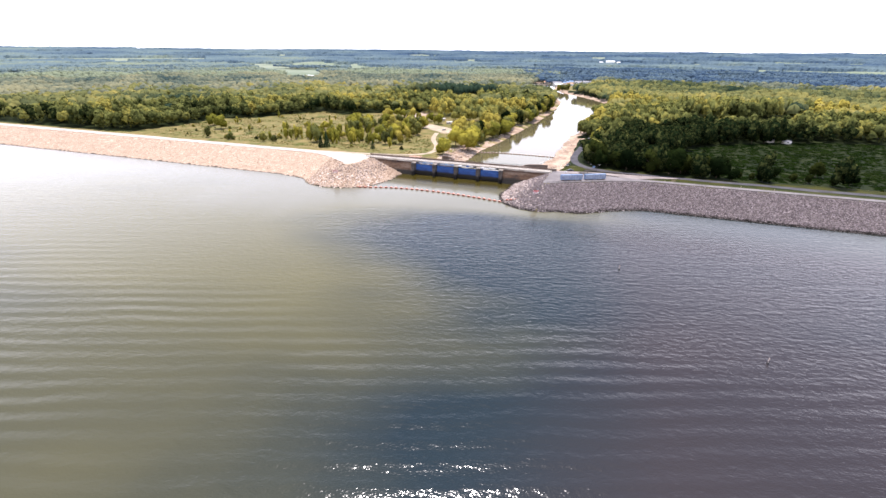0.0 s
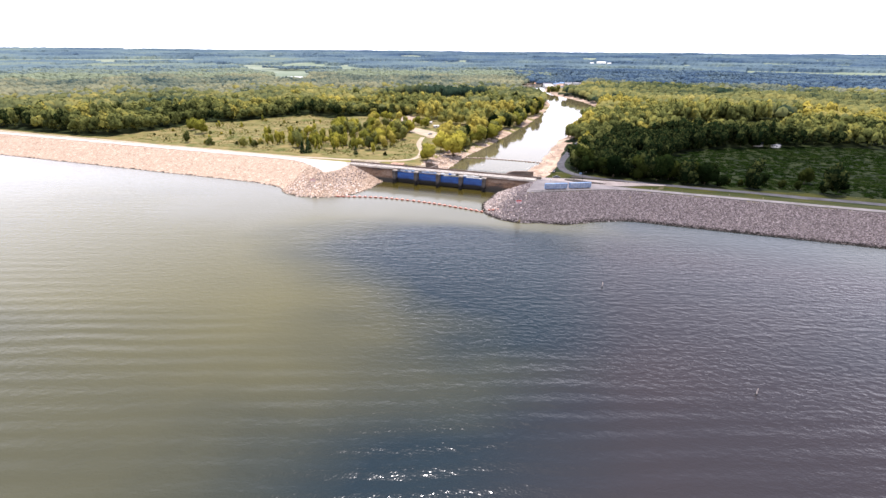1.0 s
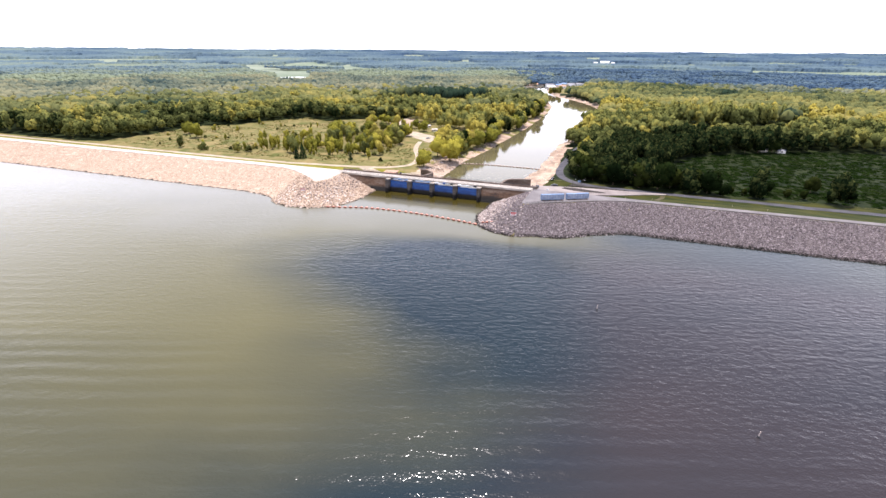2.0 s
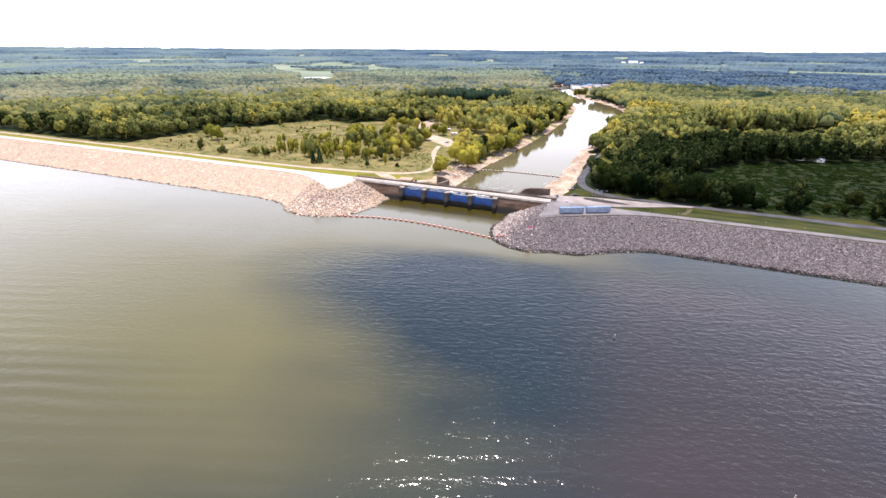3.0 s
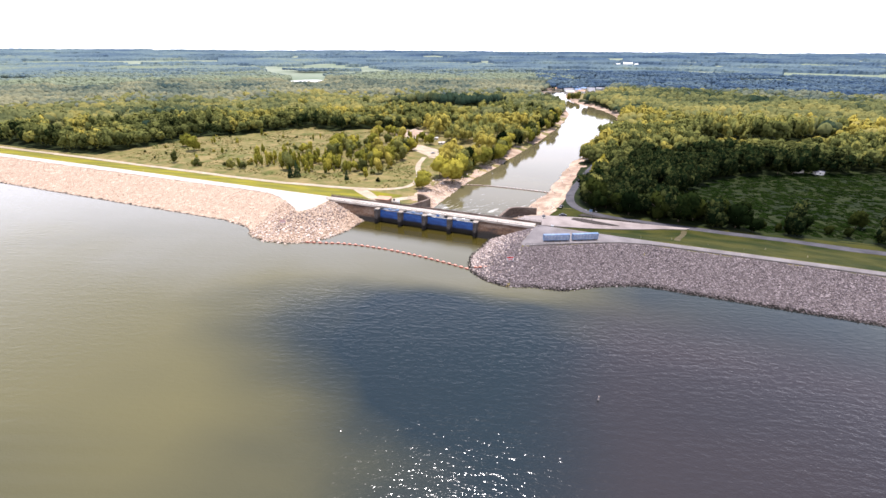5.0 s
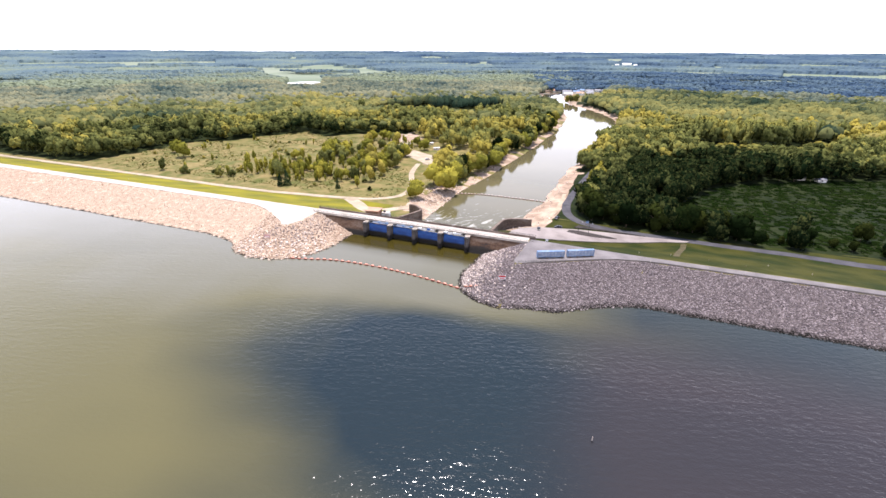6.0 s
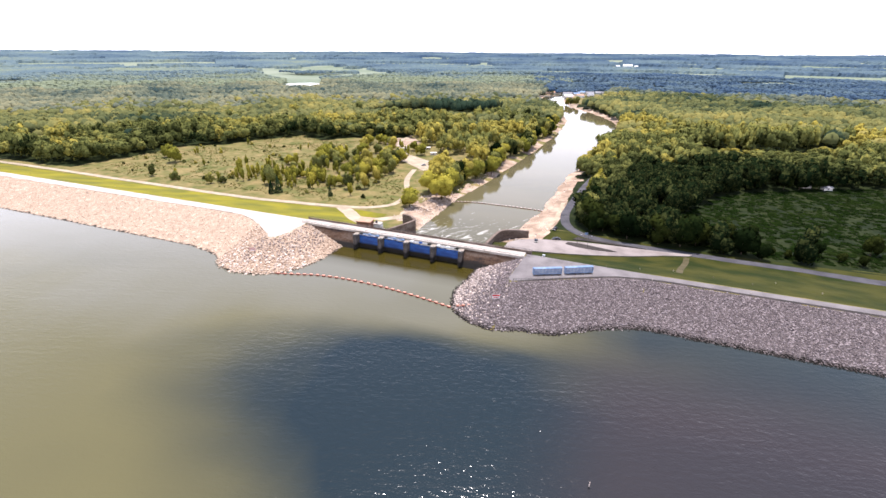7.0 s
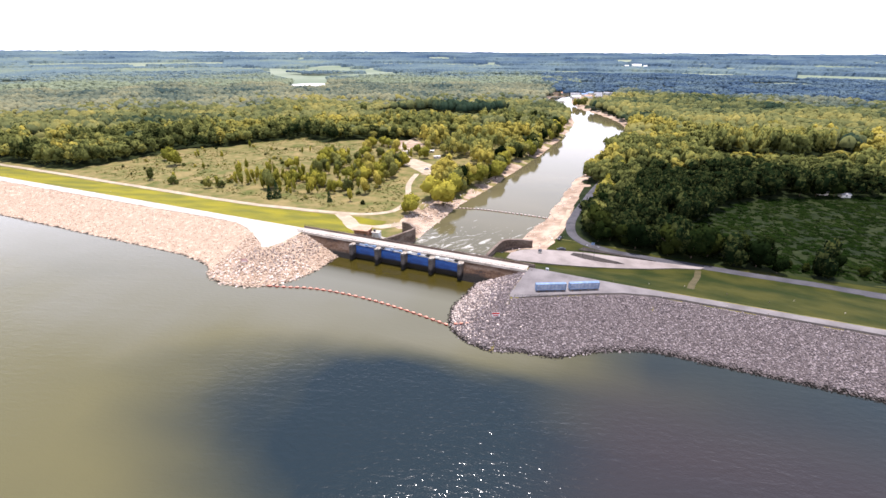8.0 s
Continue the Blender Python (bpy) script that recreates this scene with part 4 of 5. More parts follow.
meter = thing("meter_box", (67.6, 3.4, float(land(67.6, 3.4)) - 0.15), "small white meter box in the grass by the lookout", "utility box")
part("cabinet", box(-0.6, 0.6, -0.45, 0.45, 0, 1.15, 0.06), WHITE, meter)
part("lid", box(-0.66, 0.66, -0.5, 0.5, 1.15, 1.25, 0.03), GALVANISED, meter)
rail = thing("guard_rail", (60.4, -26.6, CREST), "low dark steel guard rail at the lookout edge", "guard rail")
for i in range(7):
    part("post", rod((i * 2.9, i * 1.28, 0), (i * 2.9, i * 1.28, 1.0), 0.06, sides=6), DARK_STEEL, rail)
for z in (0.55, 0.95):
    part("bar", rod((0, 0, z), (17.4, 7.68, z), 0.05, sides=6), DARK_STEEL, rail)
lamp_post(79, 46, "dark steel lamp post on the planted island")
lamp_post(84.5, 45.5, "slim dark steel lamp post at the mulched island")
board = thing("notice_board", (82.5, 62, float(land(82.5, 62)) - 0.1), "pale blue notice board on two posts beside the road", "notice board", turn=20)
for dx in (-0.8, 0.8):
    part("post", box(dx - 0.08, dx + 0.08, -0.08, 0.08, 0, 2.6), WOOD, board)
part("panel", box(-0.9, 0.9, -0.14, -0.08, 1.2, 2.6, 0.02), LIGHT_BLUE, board)


def car(x, y, turn, paint, label):
    z = float(land(x, y)) + 0.14
    e = thing("car", (x, y, z), label, "car", "parked cars", turn)
    bm = bmesh.new()
    outline = ((-2.2, 0.3), (-2.25, 0.75), (-1.9, 0.95), (-1.15, 1.0), (-0.6, 1.48), (0.9, 1.5), (1.6, 1.02), (2.2, 0.95), (2.25, 0.4), (2.1, 0.28))
    sides = [[bm.verts.new((px, s * (0.88 if pz < 1.2 else 0.68), pz)) for px, pz in outline] for s in (-1, 1)]
    bm.faces.new(sides[0]), bm.faces.new(sides[1][::-1])
    for i in range(len(outline)):
        j = (i + 1) % len(outline)
        bm.faces.new((sides[0][i], sides[0][j], sides[1][j], sides[1][i]))
    bmesh.ops.recalc_face_normals(bm, faces=bm.faces)
    body = part("body", bm, paint, e)
    part("windscreen", prism([(-1.12, -0.6), (-0.66, -0.6), (-0.66, 0.6), (-1.12, 0.6)], 1.06, 1.42), GLASS, body)
    part("side_windows", box(-0.5, 0.95, -0.8, 0.8, 1.08, 1.4, 0.04), GLASS, body)
    for wx in (-1.4, 1.4):
        for wy in (-0.82, 0.82):
            w = part("wheel", rod((wx, wy - 0.1, 0.32), (wx, wy + 0.1, 0.32), 0.32, sides=14), TYRE, e)
            part("rim", rod((wx, wy - 0.115, 0.32), (wx, wy + 0.115, 0.32), 0.19, sides=10), GALVANISED, w)
    for s in (-0.6, 0.6):
        part("headlight", box(-2.28, -2.2, s - 0.18, s + 0.18, 0.68, 0.82), WHITE, e)


car(57.5, 44, 100, CAR_DARK, "dark parked car on the asphalt bay")
car(67.5, 51, 20, CAR_DARK, "dark parked car at the edge of the bay")
car(64.5, 66, 80, CAR_DARK, "dark parked car beside the river road")
car(-72, 188, 40, CAR_SILVER, "silver parked car on the gravel lot")

# ---- float lines ----


def float_line(name, points, count, z, length, radius, mats, label, cable_mat):
    """A boom: floats threaded on a cable."""
    c = spline(points, 0.5)
    e = thing(name, (0, 0, z), label, "float line")
    bm = bmesh.new()
    for a, b in zip(c[::6], c[6::6]):
        add_rod(bm, (a.x, a.y, 0.12), (b.x, b.y, 0.12), 0.1, sides=6)
    part("cable", bm, cable_mat, e, "orange-red cable sleeve" if cable_mat is FLOAT_RED else "")
    meshes = []
    for mat in mats:
        bm = bmesh.new()
        prof = ((-0.5, 0.55), (-0.42, 0.85), (-0.2, 1.0), (0.2, 1.0), (0.42, 0.85), (0.5, 0.55))
        rings = [[bm.verts.new((u * length, radius * v * math.cos(t), radius * v * math.sin(t) + 0.1)) for t in np.linspace(0, 2 * math.pi, 10, endpoint=False)] for u, v in prof]
        for r0, r1 in zip(rings, rings[1:]):
            for k in range(10):
                bm.faces.new((r0[k], r0[(k + 1) % 10], r1[(k + 1) % 10], r1[k]))
        bm.faces.new(rings[0]), bm.faces.new(rings[-1])
        bmesh.ops.recalc_face_normals(bm, faces=bm.faces)
        me = bpy.data.meshes.new("float")
        bm.to_mesh(me)
        bm.free()
        me.materials.append(mat[0])
        me.materials.append(mat[1])
        # Upward faces take the lit colour, all others the shaded one.
        for f in me.polygons:
            f.material_index = int(f.normal.z < 0.45)
        meshes.append(me)
    for i in range(count):
        k = (i + 0.5) / count * (len(c) - 1)
        q, d = c[int(k)], c[min(int(k) + 2, len(c) - 1)] - c[max(int(k) - 2, 0)]
        f = new("float", meshes[i % len(meshes)])
        f.parent = e
        f.matrix_basis = pose(q.x, q.y, 0.1, 0, 0, math.degrees(math.atan2(d.y, d.x)))
    return e


float_line("debris_boom", [(-44.6, -45), (-35.2, -42.4), (-26.8, -39.8), (-14.2, -38.2), (1.2, -38.1), (15.7, -39.4), (28.9, -41.4), (40.8, -43.7)], 28, 0.1, 1.5, 0.55, [(FLOAT_TOP, FLOAT_SHADE)], "string of orange floats, coloured lit and shaded, on a red cable across the water", FLOAT_RED)
float_line("spare_floats", [(42.2, -43.8), (45, -42.4), (47.6, -41)], 3, float(land(45, -42.4)) + 0.35, 1.2, 0.5, [(FLOAT_TOP, FLOAT_SHADE)], "few orange floats pulled up on the grey stones", FLOAT_RED)
float_line("river_boom", [(-12.5, 103), (4.5, 106.8), (24, 107.4), (43.6, 107), (51.5, 106)], 26, -6.0, 1.5, 0.5, [(FLOAT_PALE, FLOAT_SHADE)], "string of bleached floats across the river", DARK_STEEL)
for x, y in ((97.5, -107), (133, -152)):
    bu = thing("marker_buoy", (x, y, 0), "small pale marker buoy floating on the lake", "buoy", "marker buoys")
    part("float", rod((0, 0, -0.3), (0, 0, 0.4), 0.35, 0.26, 12), DARK_STEEL, bu)
    part("mast", rod((0, 0, 0.4), (0, 0, 1.7), 0.14, 0.1, 8), FLOAT_PALE, bu)

# ---- stone slopes ----


def stones(name, x, y, z, size, mat, label):
    """A bed of angular stones in one mesh: jittered blocks, turned at random."""
    n = len(x)
    cube = np.array([(i, j, k) for i in (-0.5, 0.5) for j in (-0.5, 0.5) for k in (-0.5, 0.5)])
    v = cube[None] * rng.uniform(0.6, 1.15, (n, 1, 3)) + rng.uniform(-0.16, 0.16, (n, 8, 3))
    a, b = rng.uniform(0, 6.283, n), rng.uniform(-0.9, 0.9, n)
    ca, sa, cb, sb = np.cos(a), np.sin(a), np.cos(b), np.sin(b)
    v = np.stack([v[..., 0], v[..., 1] * cb[:, None] - v[..., 2] * sb[:, None], v[..., 1] * sb[:, None] + v[..., 2] * cb[:, None]], -1)
    v = np.stack([v[..., 0] * ca[:, None] - v[..., 1] * sa[:, None], v[..., 0] * sa[:, None] + v[..., 1] * ca[:, None], v[..., 2]], -1)
    v = v * size[:, None, None] + np.stack([x, y, z], -1)[:, None]
    f = np.array([(0, 1, 3, 2), (4, 6, 7, 5), (0, 4, 5, 1), (2, 3, 7, 6), (0, 2, 6, 4), (1, 5, 7, 3)])
    faces = (f[None] + (np.arange(n) * 8)[:, None, None]).reshape(-1, 4)
    ob = array_mesh(name, v.reshape(-1, 3), faces, mat)
    return tagged(ob, label, "riprap", kind="stuff")


def slope_points(x0, x1, spacing):
    """Jittered points on the upstream stone slope between two stations, from just under water up to the crest."""
    px, py = np.meshgrid(np.arange(x0, x1, spacing), np.arange(-56, 4, spacing))
    px = (px + rng.uniform(-0.45, 0.45, px.shape) * spacing).ravel()
    py = (py + rng.uniform(-0.45, 0.45, py.shape) * spacing).ravel()
    pz = land(px, py)
    d = np.where(px < 1, outside_by(px, py, CREST_LEFT), outside_by(px, py, CREST_RIGHT))
    keep = (pz > -0.7) & (d > 0.5) & ((py < -4.6) | ((np.abs(px) < 58) & (py < -3.2)))
    return px[keep], py[keep], pz[keep]


def bed(name, x0, x1, lift, mat, label):
    """The stone blanket under the loose stones: the slope's own surface, slightly raised."""
    bx, by = lines((x0, x1, 2.0)), lines((-56, -2, 1.0))
    BX, BY = np.meshgrid(bx, by)
    BZ = land(BX, BY) + lift + 0.05 * waves(BX, BY, 6.0)
    i = np.arange(BX.size).reshape(BX.shape)
    q = np.stack([i[:-1, :-1], i[:-1, 1:], i[1:, 1:], i[1:, :-1]], -1).reshape(-1, 4)
    zf = BZ.ravel()[q]
    keep = (zf.max(1) > -2) & (zf.min(1) < CREST - 0.12 + lift) & (zf.max(1) < CREST + lift + 0.05)
    ob = array_mesh(name, np.stack([BX, BY, BZ], -1).reshape(-1, 3), q[keep], mat, smooth=True)
    return tagged(ob, label, "stone slope", kind="structure")


riprap_bed_west = bed("stone_slope_west", -620, -30, 0.1, LIMESTONE, "pale pinkish limestone blanket of the dam slope")
riprap_bed_east = bed("stone_slope_east", 30, 420, 0.05, GAP_SHADE, "stone blanket of the dam slope, dark as the shaded gaps")
px, py, pz = slope_points(-480, -72, 1.1)
stones("fine_riprap", px, py, pz + 0.0, rng.uniform(0.25, 0.6, len(px)), LIMESTONE, "fine pale pinkish limestone rubble on the slope")
px, py, pz = slope_points(-80, -33, 0.95)
mixed = (px > -66) & (pz > 2.4 + 0.8 * waves(px, py, 5.0)) & (rng.uniform(0, 1, len(px)) < 0.6)
stones("coarse_riprap", px[~mixed], py[~mixed], pz[~mixed] + 0.1, rng.uniform(0.4, 0.9, (~mixed).sum()), LIMESTONE, "coarse pale limestone blocks round the spillway head")
stones("mixed_riprap", px[mixed], py[mixed], pz[mixed] + 0.1, rng.uniform(0.4, 0.9, mixed.sum()), BROWN_STONE, "brown and grey stone blocks below the bridge end")
px, py, pz = slope_points(33, 72, 0.66)
# Stones on the west-facing tip get the lit colour.
tip = px < 49 + rng.normal(0, 6.5, len(px))
stones("coarse_riprap", px[tip], py[tip], pz[tip] + 0.1, rng.uniform(0.3, 0.72, tip.sum()), SUNLIT_STONE, "coarse pale and brown stone blocks, coloured as sunlit, at the spillway head")
px, py, pz = slope_points(33, 300, 0.62)
rest = px > 46 + rng.normal(0, 5.5, len(px))
px, py, pz = px[rest], py[rest], pz[rest]
stones("coarse_riprap", px, py, pz + 0.08, rng.uniform(0.28, 0.66, len(px)), SHADED_GREYSTONE, "coarse grey and brown stone blocks on the slope, darkened as under cloud")
bank_x, bank_y = rng.uniform(-24, 62, 900), rng.uniform(46, 190, 900)
be = river_edge(bank_x, bank_y)
sel = ((be > -0.5) & (be < 9)) | ((bank_x > 52) & (bank_x < 62) & (bank_y > 52) & (bank_y < 80))
stones("bank_stones", bank_x[sel], bank_y[sel], land(bank_x[sel], bank_y[sel]) + 0.05, rng.uniform(0.3, 1.0, sel.sum()), BOULDER_PALE, "loose pale stones along the river bank")

rub_x, rub_y = rng.uniform(-36, -9, 700), rng.uniform(50, 122, 700)
sel = (river_edge(rub_x, rub_y) > -0.5) & (waves(rub_x, rub_y, 5.0, 3.0) > -0.1)
stones("bank_rubble", rub_x[sel], rub_y[sel], land(rub_x[sel], rub_y[sel]) + 0.05, rng.uniform(0.2, 0.7, sel.sum()), BOULDER_PALE, "pale rubble and driftwood below the bank trees")

drift = bmesh.new()
drift_rng = random.Random(3)
for i in range(150):
    x, y = drift_rng.gauss(-22, 5), drift_rng.uniform(70, 118)
    if river_edge(x, y) > 0.3:
        a, k, z = drift_rng.uniform(0, 3.14), drift_rng.uniform(0.6, 2.6), float(land(x, y)) + 0.12
        add_rod(drift, (x - k * math.cos(a), y - k * math.sin(a), z), (x + k * math.cos(a), y + k * math.sin(a), z + drift_rng.uniform(0, 0.5)), drift_rng.uniform(0.08, 0.22), 0.06, 5)
tagged(part("driftwood", drift, WOOD), "grey-brown driftwood heaped on the bank under willows", "driftwood", kind="stuff")

# ---- foliage ----


def crown(n, rx, rz, leaf, lobes=7, lift=0.0, seed=0, cone=False, top_only=False):
    """Leaf clumps over the lobes of a crown: corner positions (n, 4, 3) and smooth normals. The crown's foot is at z 0."""
    g = np.random.default_rng(seed)
    if cone:
        t = g.uniform(0, 1, n) ** 1.4
        a = g.uniform(0, 6.283, n)
        rad = rx * (1 - t) ** 0.8 * g.uniform(0.75, 1.1, n)
        p = np.stack([rad * np.cos(a), rad * np.sin(a), t * 2 * rz], -1)
        nor = np.stack([np.cos(a), np.sin(a), np.full(n, 0.45)], -1)
    else:
        c = g.normal(size=(lobes, 3))
        c /= np.linalg.norm(c, axis=1)[:, None]
        c = c * g.uniform(0.4, 0.76, (lobes, 1)) * (1, 1, 0.9)
        c[0] = (0, 0, 0.35)
        lr = g.uniform(0.3, 0.56, lobes)
        k = g.integers(0, lobes, n * 4)
        d = g.normal(size=(n * 4, 3))
        d /= np.linalg.norm(d, axis=1)[:, None]
        p = c[k] + d * (lr[k] * g.uniform(0.76, 1.2, n * 4))[:, None]
        gap = np.linalg.norm(p[:, None] - c[None], axis=2) / lr[None]
        good = (gap.min(1) > 0.7) & (p[:, 2] > (-0.25 if top_only else -0.95))
        p, d = p[good][:n], d[good][:n]
        nor = d * 0.6 + p / (np.linalg.norm(p, axis=1)[:, None] + 1e-6) * 0.6
        p = p * (rx, rx, rz) + (0, 0, rz)
    m = len(p)
    nor = nor + g.normal(size=(m, 3)) * 0.3
    nor /= np.linalg.norm(nor, axis=1)[:, None]
    t = np.cross(nor + g.normal(size=(m, 3)) * 0.28, g.normal(size=(m, 3)))
    t /= np.linalg.norm(t, axis=1)[:, None]
    b = np.cross(nor + g.normal(size=(m, 3)) * 0.28, t)
    b /= np.linalg.norm(b, axis=1)[:, None]
    s = leaf * g.uniform(0.6, 1.3, (m, 1))
    face = np.cross(t, b)
    b = np.where((face * nor).sum(1, keepdims=True) < 0, -b, b)
    corners = np.stack([p - t * s, p - b * s * 0.7, p + t * s, p + b * s * 0.7], 1)
    corners[..., 2] += lift
    return corners, np.repeat(nor[:, None], 4, 1)


def lobed_crown(n, rx, rz, leaf, lobes=7, lift=0.0, seed=0, rows=4, cols=7, floor=-0.95):
    """A crown of lumpy leaf masses, one to a lobe, with single clumps of leaves standing out of them."""
    leaves, leaf_nor = crown(n, rx, rz, leaf, lobes, lift, seed)
    g = np.random.default_rng(seed)   # the same lobes as the leaves
    c = g.normal(size=(lobes, 3))
    c /= np.linalg.norm(c, axis=1)[:, None]
    c = c * g.uniform(0.4, 0.76, (lobes, 1)) * (1, 1, 0.9)
    c[0] = (0, 0, 0.35)
    lr = g.uniform(0.3, 0.56, lobes)
    t, a = np.meshgrid(np.linspace(0.06, 0.86, rows + 1) * math.pi, np.linspace(0, 2 * math.pi, cols + 1), indexing="ij")
    ball = np.stack([np.sin(t) * np.cos(a), np.sin(t) * np.sin(a), np.cos(t)], -1)
    Q, N = [], []
    for k in range(lobes):
        bump = g.uniform(0.74, 1.04, t.shape)
        bump[:, -1] = bump[:, 0]
        p = c[k] + ball * (lr[k] * bump)[..., None]
        nor = ball * 0.6 + p / (np.linalg.norm(p, axis=-1)[..., None] + 1e-6) * 0.5
        q = np.stack([p[:-1, :-1], p[1:, :-1], p[1:, 1:], p[:-1, 1:]], 2).reshape(-1, 4, 3)
        m = np.stack([nor[:-1, :-1], nor[1:, :-1], nor[1:, 1:], nor[:-1, 1:]], 2).reshape(-1, 4, 3)
        gap = np.linalg.norm(q.mean(1)[:, None] - c[None], axis=2) / lr[None]
        gap[:, k] = 9.0
        keep = (gap.min(1) > 0.72) & (q[:, :, 2].mean(1) > floor)
        Q.append(q[keep])
        N.append(m[keep])
    Q, N = np.concatenate(Q) * (rx, rx, rz) + (0, 0, rz + lift), np.concatenate(N)
    N = N + g.normal(size=(len(N), 1, 3)) * 0.22
    N = N / np.linalg.norm(N, axis=2)[..., None]
    return np.concatenate([Q, leaves]), np.concatenate([N, leaf_nor])


def crown_mesh(name, mat, parent, n, rx, rz, leaf, lobes, lift, seed, cone):
    c, nor = crown(n, rx, rz, leaf, lobes, lift, seed, cone) if cone else lobed_crown(n, rx, rz, leaf, lobes, lift, seed, 4, 7)
    f = np.arange(c.shape[0] * 4).reshape(-1, 4)
    return array_mesh(name, c.reshape(-1, 3), f, mat, parent, normals=nor.reshape(-1, 3))


def trunk(height, radius, limbs, spread, seed):
    """A tapered trunk with limbs reaching into the crown."""
    g = random.Random(seed)
    bm = bmesh.new()
    lean = Vector((g.uniform(-0.05, 0.05), g.uniform(-0.05, 0.05), 1)) * height
    add_rod(bm, (0, 0, -0.4), lean * 0.5, radius, radius * 0.7)
    add_rod(bm, lean * 0.48, lean, radius * 0.7, radius * 0.3)
    for i in range(limbs):
        a, h = 6.283 * i / limbs + g.uniform(-0.4, 0.4), g.uniform(0.4, 0.85)
        s = lean * h
        add_rod(bm, s, s + Vector((math.cos(a) * spread, math.sin(a) * spread, spread * g.uniform(0.5, 0.9))), radius * 0.35, radius * 0.12, 6)
    return bm


def tree(name, mat, label, height, rx, leaf, n, seed, bare=0.22, lobes=8, cone=False, limbs=6):
    e = thing(name, (0, 0, -60), label, "shrub" if "shrub" in name else "tree")
    rz = height * (1 - bare) / 2
    part("trunk", trunk(height * 0.72, max(0.08, height * 0.022), limbs, rx * 0.6, seed), BARK, e)
    crown_mesh("crown", mat, e, n, rx, rz, leaf, lobes, height * bare, seed, cone)
    return e


MODELS = {
    "oak": [tree("oak_tree", SHADED_OAK_LEAVES, "broad oak tree with rounded crown, leaves darkened as under cloud", 16.0, 7.0, 0.74, 540, 11 + i, 0.06, 11) for i in range(3)],
    "elm": [tree("elm_tree", LEAVES, "leafy green broadleaf tree with uneven crown", 16.5, 6.2, 0.7, 520, 31 + i, 0.08, 11) for i in range(3)],
    "willow": [tree("willow_tree", WILLOW_LEAVES, "yellow-green willow tree with loose crown", 15.0, 7.0, 0.74, 600, 51 + i, 0.04, 12) for i in range(2)],
    "slim": [tree("young_tree", WILLOW_LEAVES, "slim young yellow-green tree in rough grass", 12.0, 2.2, 0.5, 300, 71 + i, 0.09, 9) for i in range(2)],
    "cedar": [tree("cedar_tree", CEDAR_LEAVES, "narrow dark green cedar in the meadow", 10.0, 2.4, 0.5, 420, 81, 0.05, cone=True, limbs=3)],
    "shrub": [tree("shrub", LEAVES, "low rounded green shrub in rough grass", 4.6, 3.0, 0.55, 280, 91 + i, 0.05, 6, limbs=4) for i in range(2)],
}
GROUPS = {"oak": "oak trees", "elm": "broadleaf trees", "willow": "willow trees", "slim": "young trees in the meadow", "cedar": "cedars in the meadow", "shrub": "shrubs in the meadow"}
used = {}


def plant(kind, x, y, scale=1.0):
    """Places a tree of a kind: the model itself first, then copies of it."""
    k = rng.integers(0, len(MODELS[kind]))
    m = MODELS[kind][k]
    s = scale * rng.uniform(0.9, 1.1)
    at = Matrix.LocRotScale((x, y, float(land(x, y)) - 0.1), Euler((0, 0, rng.uniform(0, 6.283))), None)
    t = m if (kind, k) not in used else copy_thing(m, at)
    used[(kind, k)] = True
    t.matrix_basis = at @ Matrix.Diagonal((s, s, s * rng.uniform(0.92, 1.1), 1))
    tagged(t, group=GROUPS[kind])


for kind, x, y, s in (("willow", -34, 75.5, 1.08), ("willow", -20.5, 101, 1.3), ("willow", -35, 112, 1.2), ("willow", -21, 121, 0.9), ("elm", -95, 97, 0.75), ("elm", -86, 123, 0.8), ("elm", -103, 126, 0.8), ("elm", -99, 168, 0.9),
                      ("shrub", -131, 104, 1.3), ("elm", -146, 160, 0.9), ("elm", -266, 70, 0.62), ("elm", -203, 69, 0.62), ("shrub", -238, 68, 1.3), ("shrub", -246, 70, 1.0), ("cedar", -141, 66, 1.0),
                      ("cedar", -138, 70, 1.25), ("slim", -203, 100, 1.0), ("slim", -201, 76, 0.8), ("shrub", -196, 74, 1.1), ("willow", -316, 126, 0.95), ("willow", -292, 113, 0.95), ("slim", -209, 108, 1.0), ("elm", -103, 140, 0.9),
                      ("elm", -100, 190, 0.85), ("willow", -164, 176, 1.0), ("willow", -172, 183, 0.95), ("willow", -158, 186, 1.0), ("slim", -221, 128, 0.9), ("cedar", -97, 76, 0.7), ("shrub", -72, 80, 0.6), ("shrub", -117, 76, 0.6)):
    plant(kind, x, y, s)
# rough meadow west of the river
for i in range(150):
    x, y = rng.normal(-118, 32), rng.normal(140, 42)
    if -200 < x < -84 and 78 < y < wood_edge(x) - 6 and not inside(x, y, LOT):
        plant(("elm", "slim", "slim", "shrub", "slim", "willow", "slim", "slim")[i % 8], x, y, rng.uniform(0.45, 0.9))
for i in range(60):
    x, y = rng.uniform(-345, -190), rng.uniform(72, 215)
    if y < wood_edge(x) - 8:
        plant(("shrub", "shrub", "slim", "shrub")[i % 4], x, y, rng.uniform(0.3, 0.75))
for i in range(75):
    x, y = rng.normal(-157, 20), rng.normal(101, 10)
    if y > 76:
        plant("slim", x, y, rng.uniform(0.4, 0.95))
for i in range(60):
    x, y = rng.uniform(-185, -92), rng.uniform(150, 275)
    if y < wood_edge(x) - 4 and not inside(x, y, LOT):
        plant(("willow", "slim", "slim", "elm", "willow")[i % 5], x, y, rng.uniform(0.5, 0.85))
